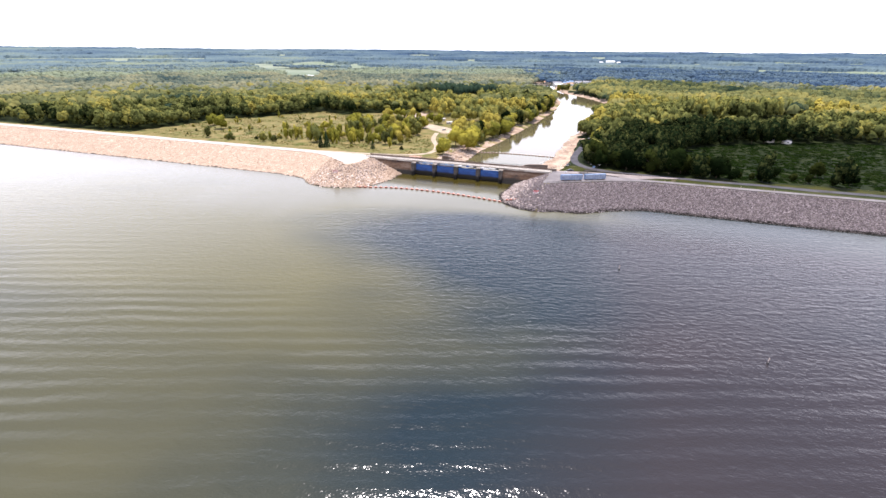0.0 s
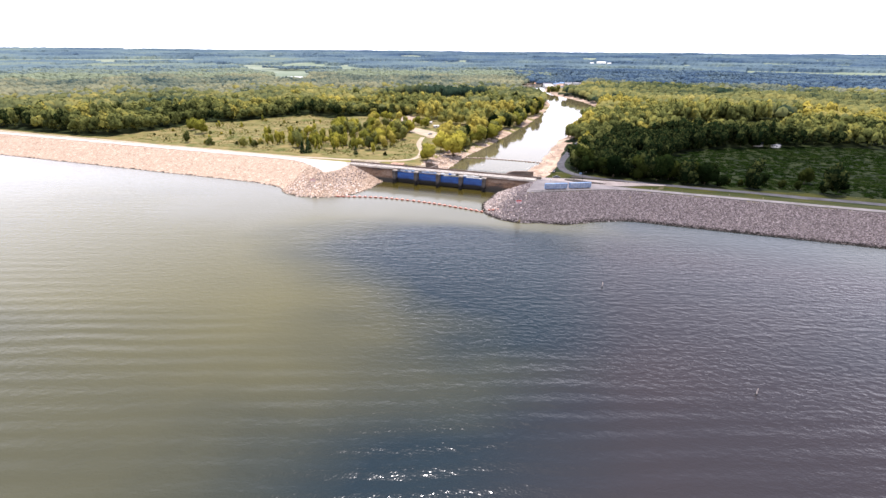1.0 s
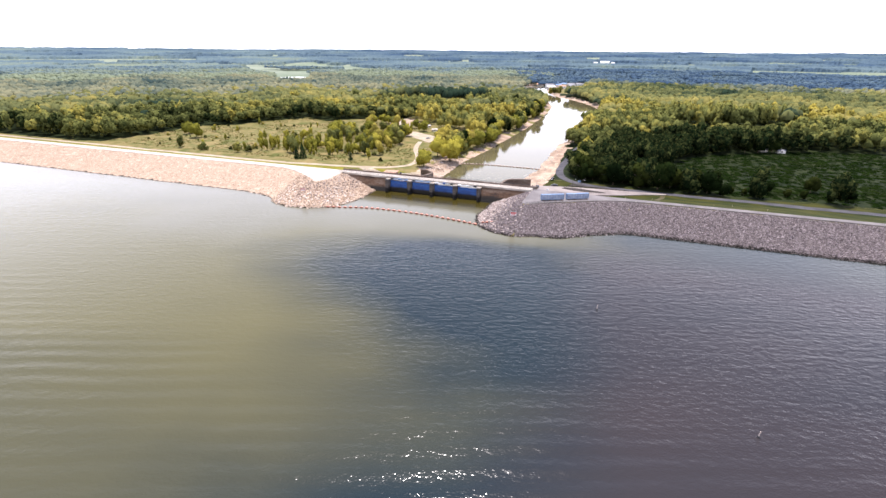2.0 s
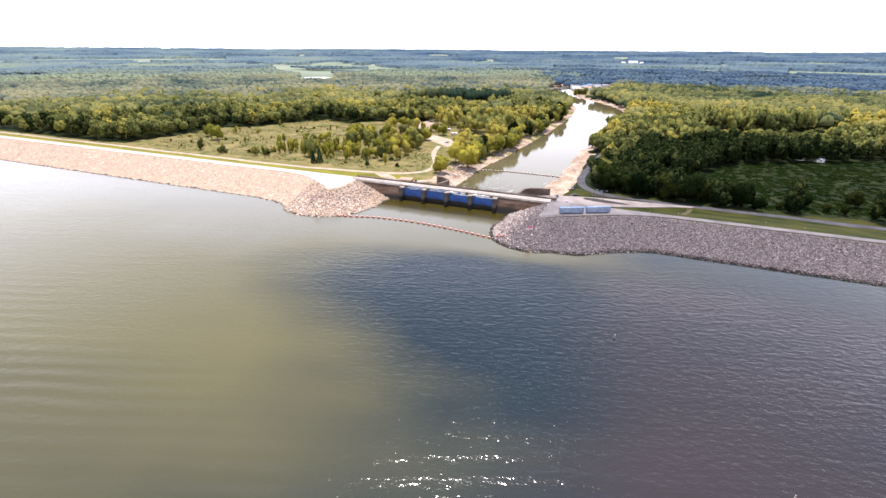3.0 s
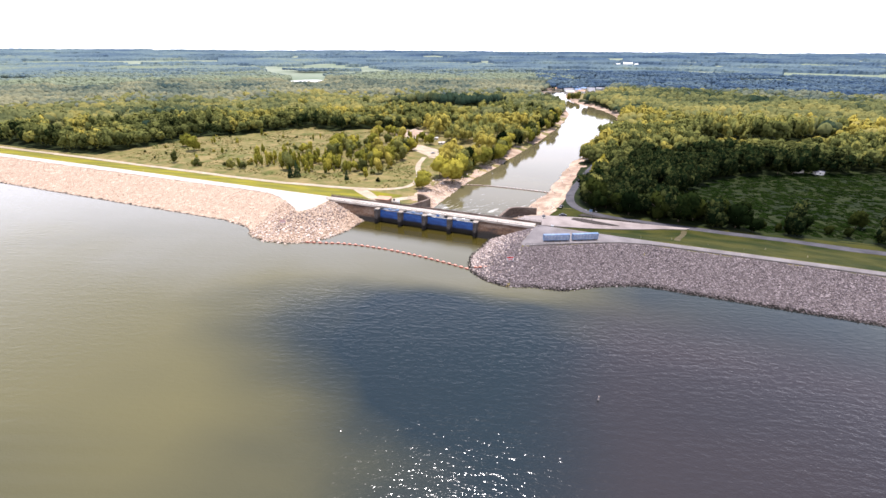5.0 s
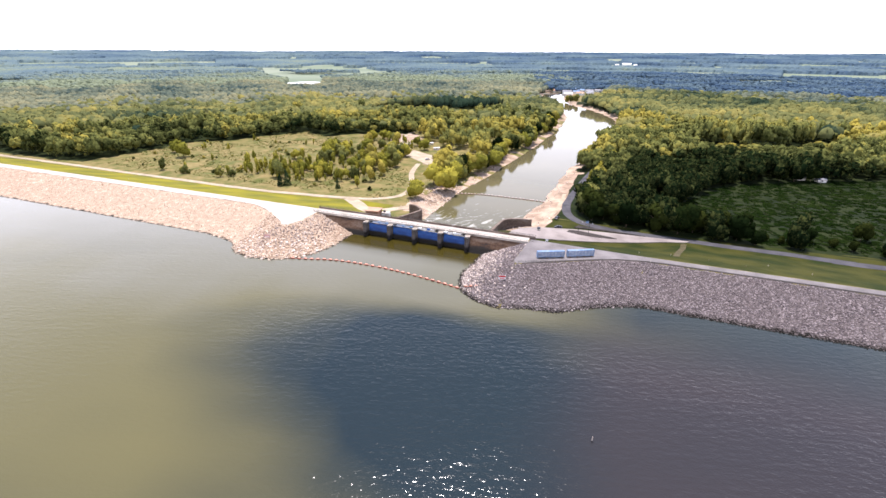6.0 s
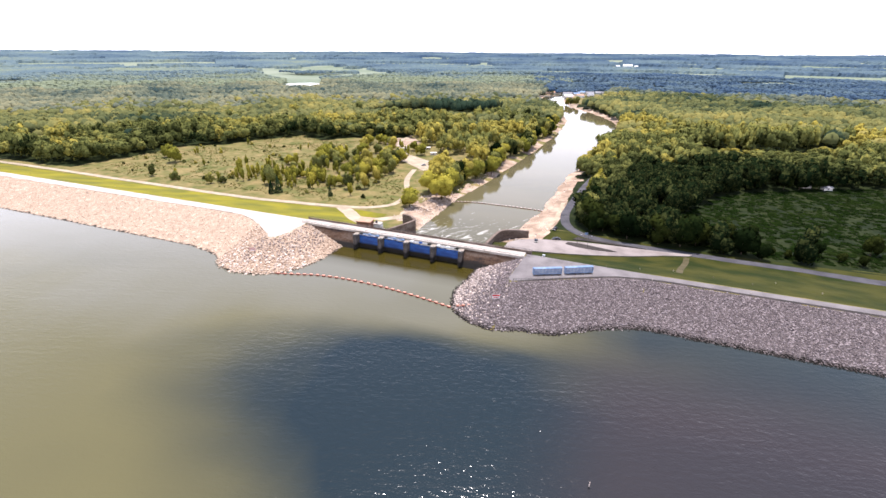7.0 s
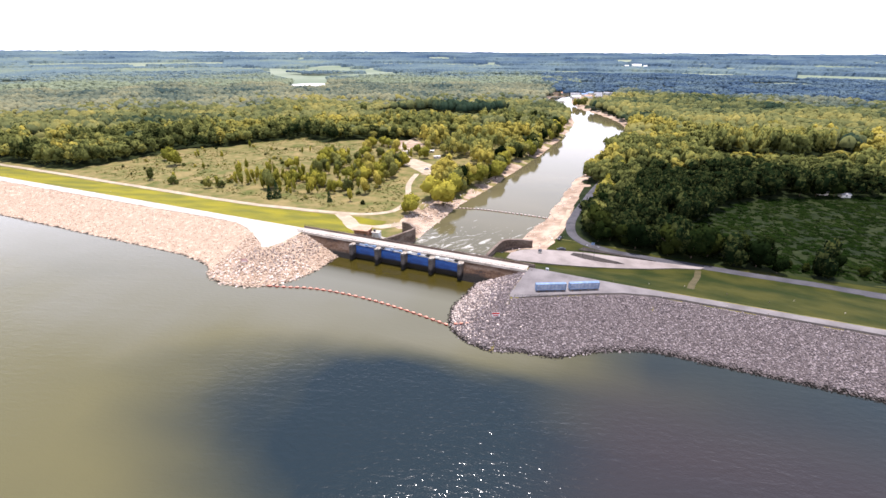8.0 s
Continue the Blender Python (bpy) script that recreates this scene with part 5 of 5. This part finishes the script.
# west bank
for i in range(44):
    y = 128 + i * 8.2 + rng.uniform(-2.5, 2.5)
    x = np.interp(y, RIVER_Y, RIVER_X) - np.interp(y, RIVER_Y, RIVER_W) - np.interp(y, (110, 170), (8.5, 12.0)) - 5.0 * math.sin(y / 17.0) - rng.uniform(-2, 3)
    plant(("willow", "elm", "oak", "willow")[i % 4] if y < 230 else ("elm", "oak", "elm", "willow")[i % 4], x, y, rng.uniform(0.85, 1.1))
# east side: along the road bend and the front of the wood
for i in range(30):
    y = 76 + i * 6.5
    plant(("oak", "elm", "elm")[i % 3] if y < 110 else ("willow", "elm", "oak", "willow")[i % 4], np.interp(y, (67, 90, 140, 200, 300), (84, 77, 82, 84, 84)) + rng.uniform(0, 5), y, rng.uniform(0.8, 1.05))
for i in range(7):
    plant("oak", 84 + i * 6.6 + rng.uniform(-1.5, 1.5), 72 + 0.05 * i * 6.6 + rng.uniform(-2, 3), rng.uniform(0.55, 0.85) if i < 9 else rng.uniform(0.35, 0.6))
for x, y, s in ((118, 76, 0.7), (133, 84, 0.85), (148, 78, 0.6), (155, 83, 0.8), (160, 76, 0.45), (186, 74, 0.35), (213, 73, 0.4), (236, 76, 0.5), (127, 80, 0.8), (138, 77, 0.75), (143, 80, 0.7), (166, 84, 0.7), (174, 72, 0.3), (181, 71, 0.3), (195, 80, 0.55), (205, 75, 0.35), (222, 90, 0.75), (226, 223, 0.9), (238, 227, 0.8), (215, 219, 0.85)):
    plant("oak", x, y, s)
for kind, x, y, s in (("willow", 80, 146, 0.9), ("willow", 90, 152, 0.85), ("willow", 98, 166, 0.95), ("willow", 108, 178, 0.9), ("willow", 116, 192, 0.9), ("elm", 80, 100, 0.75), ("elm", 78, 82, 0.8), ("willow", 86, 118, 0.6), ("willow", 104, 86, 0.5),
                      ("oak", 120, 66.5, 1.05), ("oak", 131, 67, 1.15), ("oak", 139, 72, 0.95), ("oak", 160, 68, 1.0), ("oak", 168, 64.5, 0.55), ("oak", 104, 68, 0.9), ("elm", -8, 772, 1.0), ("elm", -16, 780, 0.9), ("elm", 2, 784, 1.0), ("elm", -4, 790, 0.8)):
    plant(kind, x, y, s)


def canopy(n, rx, rz, leaf, rows, cols, lift, seed):
    """A far crown: a lumpy closed dome of many facets, with clumps of leaves standing out of it."""
    g = np.random.default_rng(seed)
    t = np.linspace(0.0, 0.62, rows + 1)[:, None] * math.pi
    a = np.linspace(0, 2 * math.pi, cols + 1)[None]
    lump = g.uniform(0.72, 1.12, (rows + 1, cols + 1))
    lump[:, -1], lump[0] = lump[:, 0], 1.0
    p = np.stack([np.sin(t) * np.cos(a) * lump * rx * 0.95, np.sin(t) * np.sin(a) * lump * rx * 0.95, (1.0 + np.cos(t) * lump) * rz * 0.95 + 0 * a], -1)
    q = np.stack([p[:-1, :-1], p[1:, :-1], p[1:, 1:], p[:-1, 1:]], 2).reshape(-1, 4, 3)
    nor = q - (0, 0, rz * 0.7)
    nor /= np.linalg.norm(nor, axis=2)[..., None]
    q[..., 2] += lift
    c, cn = crown(n, rx, rz, leaf, 7, lift, seed, top_only=True)
    return np.concatenate([q, c]), np.concatenate([nor, cn])


def woods(name, x, y, height, width, tint, models, mat, label):
    """Many trees in one mesh, from a few crowns turned and scaled."""
    which = rng.integers(0, len(models), len(x))
    V, N, T = [], [], []
    for k, (c, nor) in enumerate(models):
        s = np.nonzero(which == k)[0]
        if not len(s):
            continue
        a = rng.uniform(0, 6.283, len(s))
        ca, sa = np.cos(a)[:, None], np.sin(a)[:, None]
        cv, cn = c.reshape(-1, 3), nor.reshape(-1, 3)
        vx = (cv[:, 0] * ca - cv[:, 1] * sa) * width[s, None] + x[s, None]
        vy = (cv[:, 0] * sa + cv[:, 1] * ca) * width[s, None] + y[s, None]
        vz = cv[:, 2] * height[s, None] + land(x[s], y[s])[:, None]
        V.append(np.stack([vx, vy, vz], -1).reshape(-1, 3))
        N.append(np.stack([cn[:, 0] * ca - cn[:, 1] * sa, cn[:, 0] * sa + cn[:, 1] * ca, np.broadcast_to(cn[:, 2], vx.shape)], -1).reshape(-1, 3))
        T.append(np.repeat(tint[s], len(cv)))
    V, N, T = np.concatenate(V), np.concatenate(N), np.concatenate(T)
    ob = array_mesh(name, V, np.arange(len(V)).reshape(-1, 4), mat, normals=N, tint=T)
    return tagged(ob, label, "woods", kind="stuff")


def scatter(r0, r1, spacing, mask, az0=-68.0, az1=29.0):
    """Jittered places in a sector round the lake."""
    px, py = np.meshgrid(np.arange(-r1, r1 * 0.6, spacing), np.arange(55, r1, spacing))
    px = (px + rng.uniform(-0.42, 0.42, px.shape) * spacing).ravel()
    py = (py + rng.uniform(-0.42, 0.42, py.shape) * spacing).ravel()
    r, az = np.hypot(px - EYE[0], py - EYE[1]), np.degrees(np.arctan2(px - EYE[0], py - EYE[1]))
    s = (r > r0) & (r < r1) & (az > az0) & (az < az1)
    px, py = px[s], py[s]
    s = mask(px, py)
    return px[s], py[s]


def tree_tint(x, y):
    """How yellow a tree is: stands of one kind, single trees apart, with shade painted in by tint."""
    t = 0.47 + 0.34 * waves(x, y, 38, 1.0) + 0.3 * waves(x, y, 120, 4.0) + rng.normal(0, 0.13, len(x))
    # East stand lowered to paint cloud shade; the band behind raised as lit.
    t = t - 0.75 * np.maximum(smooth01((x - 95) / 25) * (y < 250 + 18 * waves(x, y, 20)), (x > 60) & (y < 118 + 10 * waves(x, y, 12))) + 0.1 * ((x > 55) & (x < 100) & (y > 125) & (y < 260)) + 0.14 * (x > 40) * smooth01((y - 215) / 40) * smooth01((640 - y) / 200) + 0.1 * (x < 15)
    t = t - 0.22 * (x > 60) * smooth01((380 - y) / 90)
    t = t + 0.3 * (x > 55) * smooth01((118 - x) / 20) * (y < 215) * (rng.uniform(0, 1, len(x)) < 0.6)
    # West edge trees lowered, painting the wood's shaded front face.
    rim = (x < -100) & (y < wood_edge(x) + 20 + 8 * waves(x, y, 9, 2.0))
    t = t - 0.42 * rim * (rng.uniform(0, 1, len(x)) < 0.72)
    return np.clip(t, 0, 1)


GLADES = (((150, 300), (158, 368), (214, 355), (270, 377), (302, 415), (330, 400), (285, 330), (205, 306)),
          ((-310, 470), (-306, 553), (-243, 538), (-178, 528), (-128, 551), (-106, 600), (-88, 560), (-108, 480), (-200, 450)))


def growth(x, y):
    """Relative height of the woods: low young growth in the glades, a tall stand behind them."""
    low = inside(x, y, GLADES[0]) | inside(x, y, GLADES[1])
    behind = (inside(x, y - 45, GLADES[0]) | inside(x, y - 45, GLADES[1])) & ~low
    return np.where(low, 0.38, np.where(behind, 1.25, 1.0))


def nearer(x, y):
    """The uneven line at which the nearer woods give way to the far ones."""
    return np.hypot(x - EYE[0], y - EYE[1]) < 680 + 70 * waves(x, y, 30, 3.0) + rng.normal(0, 35, np.shape(x))


thin = lambda x, y: is_wood(x, y) & nearer(x, y) & ~((x > -150) & (x < 10) & (y < 360) & (waves(x, y, 14, 2.0) > -0.1)) & ~((x > -170) & (x < 10) & (y > 360) & (y < 470) & (waves(x, y, 16, 2.0) > 0.3))
x, y = scatter(200, 860, 9.2, thin)
rim = np.hypot(x - EYE[0], y - EYE[1]) < 425 + 25 * waves(x, y, 30, 1.0)
tall = rng.uniform(0.9, 1.3, len(x)) * (1 + 0.24 * np.tanh(3 * waves(x, y, 33, 6.0))) * growth(x, y)
wide = rng.uniform(0.8, 1.25, len(x)) * np.minimum(1.0, 0.35 + growth(x, y))
# Tall stand behind the glades tinted dark, painting its shaded front.
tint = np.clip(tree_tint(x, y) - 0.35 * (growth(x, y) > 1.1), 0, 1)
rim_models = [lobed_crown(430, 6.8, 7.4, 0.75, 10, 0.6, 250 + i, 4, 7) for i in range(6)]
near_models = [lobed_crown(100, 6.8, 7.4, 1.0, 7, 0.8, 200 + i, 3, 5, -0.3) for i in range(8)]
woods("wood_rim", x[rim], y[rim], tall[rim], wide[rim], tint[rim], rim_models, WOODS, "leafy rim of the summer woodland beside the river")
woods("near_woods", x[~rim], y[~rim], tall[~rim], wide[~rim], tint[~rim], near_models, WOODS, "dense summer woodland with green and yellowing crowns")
x, y = scatter(520, 1580, 11.0, lambda x, y: (np.hypot(x - EYE[0], y - EYE[1]) < 1450 + 100 * waves(x, y, 90, 3.0)) & is_wood(x, y) & ~nearer(x, y) & ~inside(x, y, FIELDS[0]) & ~ring_field(x, y) & ~((np.hypot((x + 40) / 52, (y - 985) / 85) < 1 + 0.2 * waves(x, y, 25))) & ((np.degrees(np.arctan2(x - EYE[0], y - EYE[1])) < -9) | (np.hypot(x - EYE[0], y - EYE[1]) < 1250)))
far_models = [canopy(14, 7.2, 6.4, 1.5, 3, 7, 2.4, 300 + i) for i in range(8)]
hazed_models = [canopy(9, 7.2, 6.4, 1.7, 2, 7, 2.4, 320 + i) for i in range(8)]
tall = rng.uniform(0.85, 1.1, len(x)) * (1 + 0.25 * np.tanh(3 * waves(x, y, 60, 6.0))) * growth(x, y)
# Same painted front shade on the stand's far part.
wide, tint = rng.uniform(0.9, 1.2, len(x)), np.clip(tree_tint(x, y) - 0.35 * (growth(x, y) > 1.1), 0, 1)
# Beyond this uneven line crowns take the haze-greyed leaves.
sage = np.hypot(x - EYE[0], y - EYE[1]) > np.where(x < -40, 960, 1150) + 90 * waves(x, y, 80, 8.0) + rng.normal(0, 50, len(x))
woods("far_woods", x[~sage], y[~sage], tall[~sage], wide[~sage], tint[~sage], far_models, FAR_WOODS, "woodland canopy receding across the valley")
woods("sage_woods", x[sage], y[sage], tall[sage], wide[sage], tint[sage], hazed_models, HAZED_WOODS, "woodland canopy farther up the valley, greyed for haze")


def distant_canopy():
    """The canopy of the most distant woods: an uneven sheet of crowns, open where fields lie."""
    r = np.geomspace(2060, 4720, 190)
    az = np.radians(np.linspace(-69, 30, 600))
    A, R = np.meshgrid(az, r)
    R = R * (1 + rng.uniform(-0.0018, 0.0018, R.shape))
    x, y = EYE[0] + R * np.sin(A), EYE[1] + R * np.cos(A)
    near_cut = (R < 2080)
    open_ = near_cut | inside(x, y, FIELDS[0]) & ~(np.hypot((x + 1150) / 1.0, (y - 1660) / 0.5) < 130) | ring_field(x, y) | ((waves(x, y, 210, 7.0) > 0.55) & (R > 2200)) | (np.hypot((x + 893) / 60, (y - 1078) / 40) < 1)
    z = land(x, y) + np.where(open_, -2.0, 9.0 + rng.uniform(0, 5.5, R.shape) + 3.5 * waves(x, y, 60, 3.0))
    i = np.arange(R.size).reshape(R.shape)
    q = np.stack([i[:-1, :-1], i[:-1, 1:], i[1:, 1:], i[1:, :-1]], -1).reshape(-1, 4)
    q = q[~open_.ravel()[q].all(1)]
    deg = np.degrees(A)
    # Tone falls towards blue with distance, as painted haze.
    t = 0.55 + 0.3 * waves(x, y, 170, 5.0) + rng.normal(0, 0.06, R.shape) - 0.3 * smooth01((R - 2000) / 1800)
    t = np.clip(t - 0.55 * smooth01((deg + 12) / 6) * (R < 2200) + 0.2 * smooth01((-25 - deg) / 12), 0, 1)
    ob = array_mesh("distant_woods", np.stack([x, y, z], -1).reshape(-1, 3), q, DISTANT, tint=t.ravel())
    return tagged(ob, "bluish distant woods reaching to the horizon", "woods", kind="stuff")


distant_canopy()
x, y = scatter(1240, 2100, 13.5, lambda x, y: (np.degrees(np.arctan2(x - EYE[0], y - EYE[1])) > -10 + 3 * waves(x, y, 70, 1.0)) & ~ring_field(x, y))
belt_models = [canopy(5, 8.6, 5.0, 2.6, 2, 7, 5.0, 350 + i) for i in range(6)]
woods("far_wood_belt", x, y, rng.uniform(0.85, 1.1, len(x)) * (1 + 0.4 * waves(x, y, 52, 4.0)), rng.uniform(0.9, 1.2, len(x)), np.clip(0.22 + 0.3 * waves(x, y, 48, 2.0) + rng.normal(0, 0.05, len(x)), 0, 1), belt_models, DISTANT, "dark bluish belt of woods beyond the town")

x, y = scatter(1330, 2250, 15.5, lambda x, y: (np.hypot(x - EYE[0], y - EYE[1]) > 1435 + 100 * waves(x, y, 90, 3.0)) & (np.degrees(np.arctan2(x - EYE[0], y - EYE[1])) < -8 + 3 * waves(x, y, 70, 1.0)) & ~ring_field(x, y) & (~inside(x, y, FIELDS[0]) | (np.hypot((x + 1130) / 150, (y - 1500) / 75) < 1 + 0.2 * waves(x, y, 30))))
# Leaf tone again turns bluer farther off to stand for haze.
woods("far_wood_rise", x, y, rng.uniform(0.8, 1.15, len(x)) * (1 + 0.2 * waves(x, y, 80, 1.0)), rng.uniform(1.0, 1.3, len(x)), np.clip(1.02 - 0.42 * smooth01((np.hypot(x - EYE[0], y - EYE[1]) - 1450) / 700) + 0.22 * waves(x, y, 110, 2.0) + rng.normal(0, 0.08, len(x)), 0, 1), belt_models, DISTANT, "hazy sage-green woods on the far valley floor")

# rough growth in the clearing and meadow
bx, by = rng.uniform(110, 380, 5000), rng.uniform(68, 252, 5000)
s = inside(bx, by, CLEARING)
bx, by = bx[s], by[s]
tuft = [crown(8, 1.6, 0.7, 0.8, 4, 0.0, 400 + i, top_only=True) for i in range(4)]
woods("clearing_scrub", bx, by, rng.uniform(0.1, 0.36, len(bx)), rng.uniform(0.8, 2.4, len(bx)), np.clip(0.5 + 0.4 * waves(bx, by, 15, 2.0) + rng.normal(0, 0.12, len(bx)), 0, 1), tuft, SHADED_SCRUB, "rough low scrub covering the clearing, darkened as under cloud")
mx, my = rng.uniform(-350, -50, 8000), rng.uniform(64, 280, 8000)
s = (my < wood_edge(mx)) & (my > 63) & ~inside(mx, my, LOT) & (np.abs(mx + 82) + np.abs(my - 198) > 42) & (np.abs(mx - np.interp(my, (64, 78, 92, 110, 140, 172), (-52, -44, -46, -52, -66, -74))) > 5) & (waves(mx, my, 14, 3.0) > -0.15)
mx, my = mx[s], my[s]
woods("meadow_scrub", mx, my, rng.uniform(0.1, 0.5, len(mx)), rng.uniform(0.25, 0.8, len(mx)), rng.uniform(0.1, 1.0, len(mx)), tuft, SCRUB, "tufts of dry rough grass and weeds")

# ---- town and far buildings ----


def house(x, y, w, d, h, turn, wall_mat, roof_mat, label, name="house"):
    e = thing(name, (x, y, float(land(x, y)) - 0.3), label, "building", "houses of the far town", turn)
    part("wall", box(-w / 2, w / 2, -d / 2, d / 2, 0, h), wall_mat, e)
    bm = bmesh.new()
    o, ridge = 0.5, d * 0.28
    a = [bm.verts.new((sx * (w / 2 + o), sy * (d / 2 + o), h)) for sx, sy in ((-1, -1), (1, -1), (1, 1), (-1, 1))]
    t = [bm.verts.new((sx * (w / 2 + o), 0, h + ridge)) for sx in (-1, 1)]
    for f in ((a[0], a[1], t[1], t[0]), (a[2], a[3], t[0], t[1]), (a[1], a[2], t[1]), (a[3], a[0], t[0]), (a[3], a[2], a[1], a[0])):
        bm.faces.new(f)
    part("roof", bm, roof_mat, e)
    for i in range(max(1, int(w // 4))):
        wx = -w / 2 + (i + 0.5) * w / max(1, int(w // 4))
        part("window", box(wx - 0.6, wx + 0.6, -d / 2 - 0.05, -d / 2 + 0.05, 1.2, 2.4), GLASS, e)


for i, (x, y, w, d, h, turn) in enumerate(((-44, 1010, 22, 12, 6, 10), (-12, 1030, 16, 10, 5, -8), (8, 1015, 18, 11, 5, 14), (26, 1042, 14, 9, 4.5, 0), (-72, 1040, 18, 11, 5, 5), (-20, 985, 14, 9, 4.5, 20), (14, 985, 13, 9, 4.5, -12), (44, 1020, 16, 10, 5, 8), (-105, 1118, 22, 12, 6, 8), (-56, 1141, 26, 12, 6, -6), (-20, 1063, 20, 11, 5, 4), (-32, 930, 18, 10, 5, 6), (-6, 940, 16, 10, 5, -10), (14, 952, 14, 9, 4.5, 12))):
    house(x, y, w, d, h, turn, WHITE if i % 3 == 0 else SIDING, ROOF_BLUE if i in (1, 5, 10) else ROOF_TAN if i in (4, 8, 12) else WHITE if i in (9, 11) else ROOF_GREY, "small pale house with pitched roof in the river town")
for dx, w, d, h in ((0, 62, 26, 11), (-52, 26, 18, 8), (46, 24, 18, 7)):
    house(72 + dx, 2790, w * 0.8, d * 0.8, h, 4, WHITE, WHITE, "large white farm building in open fields", "farm_building")
for x, y in ((113, 168), (88, 132), (186, 237), (232, 231), (245, 229)):
    house(x, y, 6.5, 3.8, 2.4, 20, SIDING, ROOF_GREY if x > 150 else WHITE, "pale camp shelter with white roof under trees", "camp_shelter")
for x, y in ((-118, 245), (-98, 258), (-82, 236)):
    house(x, y, 6, 2.6, 2.4, 35, SIDING, SIDING, "pale camping trailer beside the gravel lane", "camping_trailer")
town_bridge = thing("road_bridge", (-92, 903, -4), "low concrete road bridge across the river", "bridge", turn=4)
part("deck", box(-40, 40, -4, 4, 2.2, 3.2, 0.05), CONCRETE, town_bridge)
for x in (-22, 0, 22):
    part("pier", box(x - 0.8, x + 0.8, -3.5, 3.5, -5, 2.2), CONCRETE, town_bridge)
for y0 in (-4, 3.7):
    part("railing", box(-40, 40, y0, y0 + 0.3, 3.2, 4.2), CONCRETE, town_bridge)

# ---- single stones at the tips of the two stone heads ----


def boulder_mesh(seed, mat):
    """An angular block with knocked-off corners."""
    g = random.Random(seed)
    bm = bmesh.new()
    bmesh.ops.create_icosphere(bm, subdivisions=1, radius=0.5)
    for v in bm.verts:
        v.co = Vector((v.co.x * 1.2, v.co.y, v.co.z * 0.8)) * g.uniform(0.78, 1.2)
    me = bpy.data.meshes.new("stone")
    bm.to_mesh(me)
    bm.free()
    me.materials.append(mat)
    return me


def boulders(parent, x0, x1, y0, y1, count, mat, seed, sizes):
    g = random.Random(seed)
    shapes = [boulder_mesh(seed + i, mat) for i in range(5)]
    placed = 0
    while placed < count:
        x, y = g.uniform(x0, x1), g.uniform(y0, y1)
        z = float(land(x, y))
        if -0.3 < z < 5.0:
            b = new("stone", shapes[placed % 5])
            b.parent = parent
            k = g.uniform(*sizes)
            b.matrix_basis = Matrix.LocRotScale((x, y, z + 0.22 * k), Euler((g.uniform(-0.4, 0.4), g.uniform(-0.4, 0.4), g.uniform(0, 6.28))), (k, k, k))
            placed += 1


boulders(riprap_bed_east, 37, 104, -52, -30, 290, SHADED_BOULDER, 500, (0.6, 1.05))
boulders(riprap_bed_west, -78, -36, -52, -24, 240, BOULDER_PALE, 600, (0.7, 1.4))
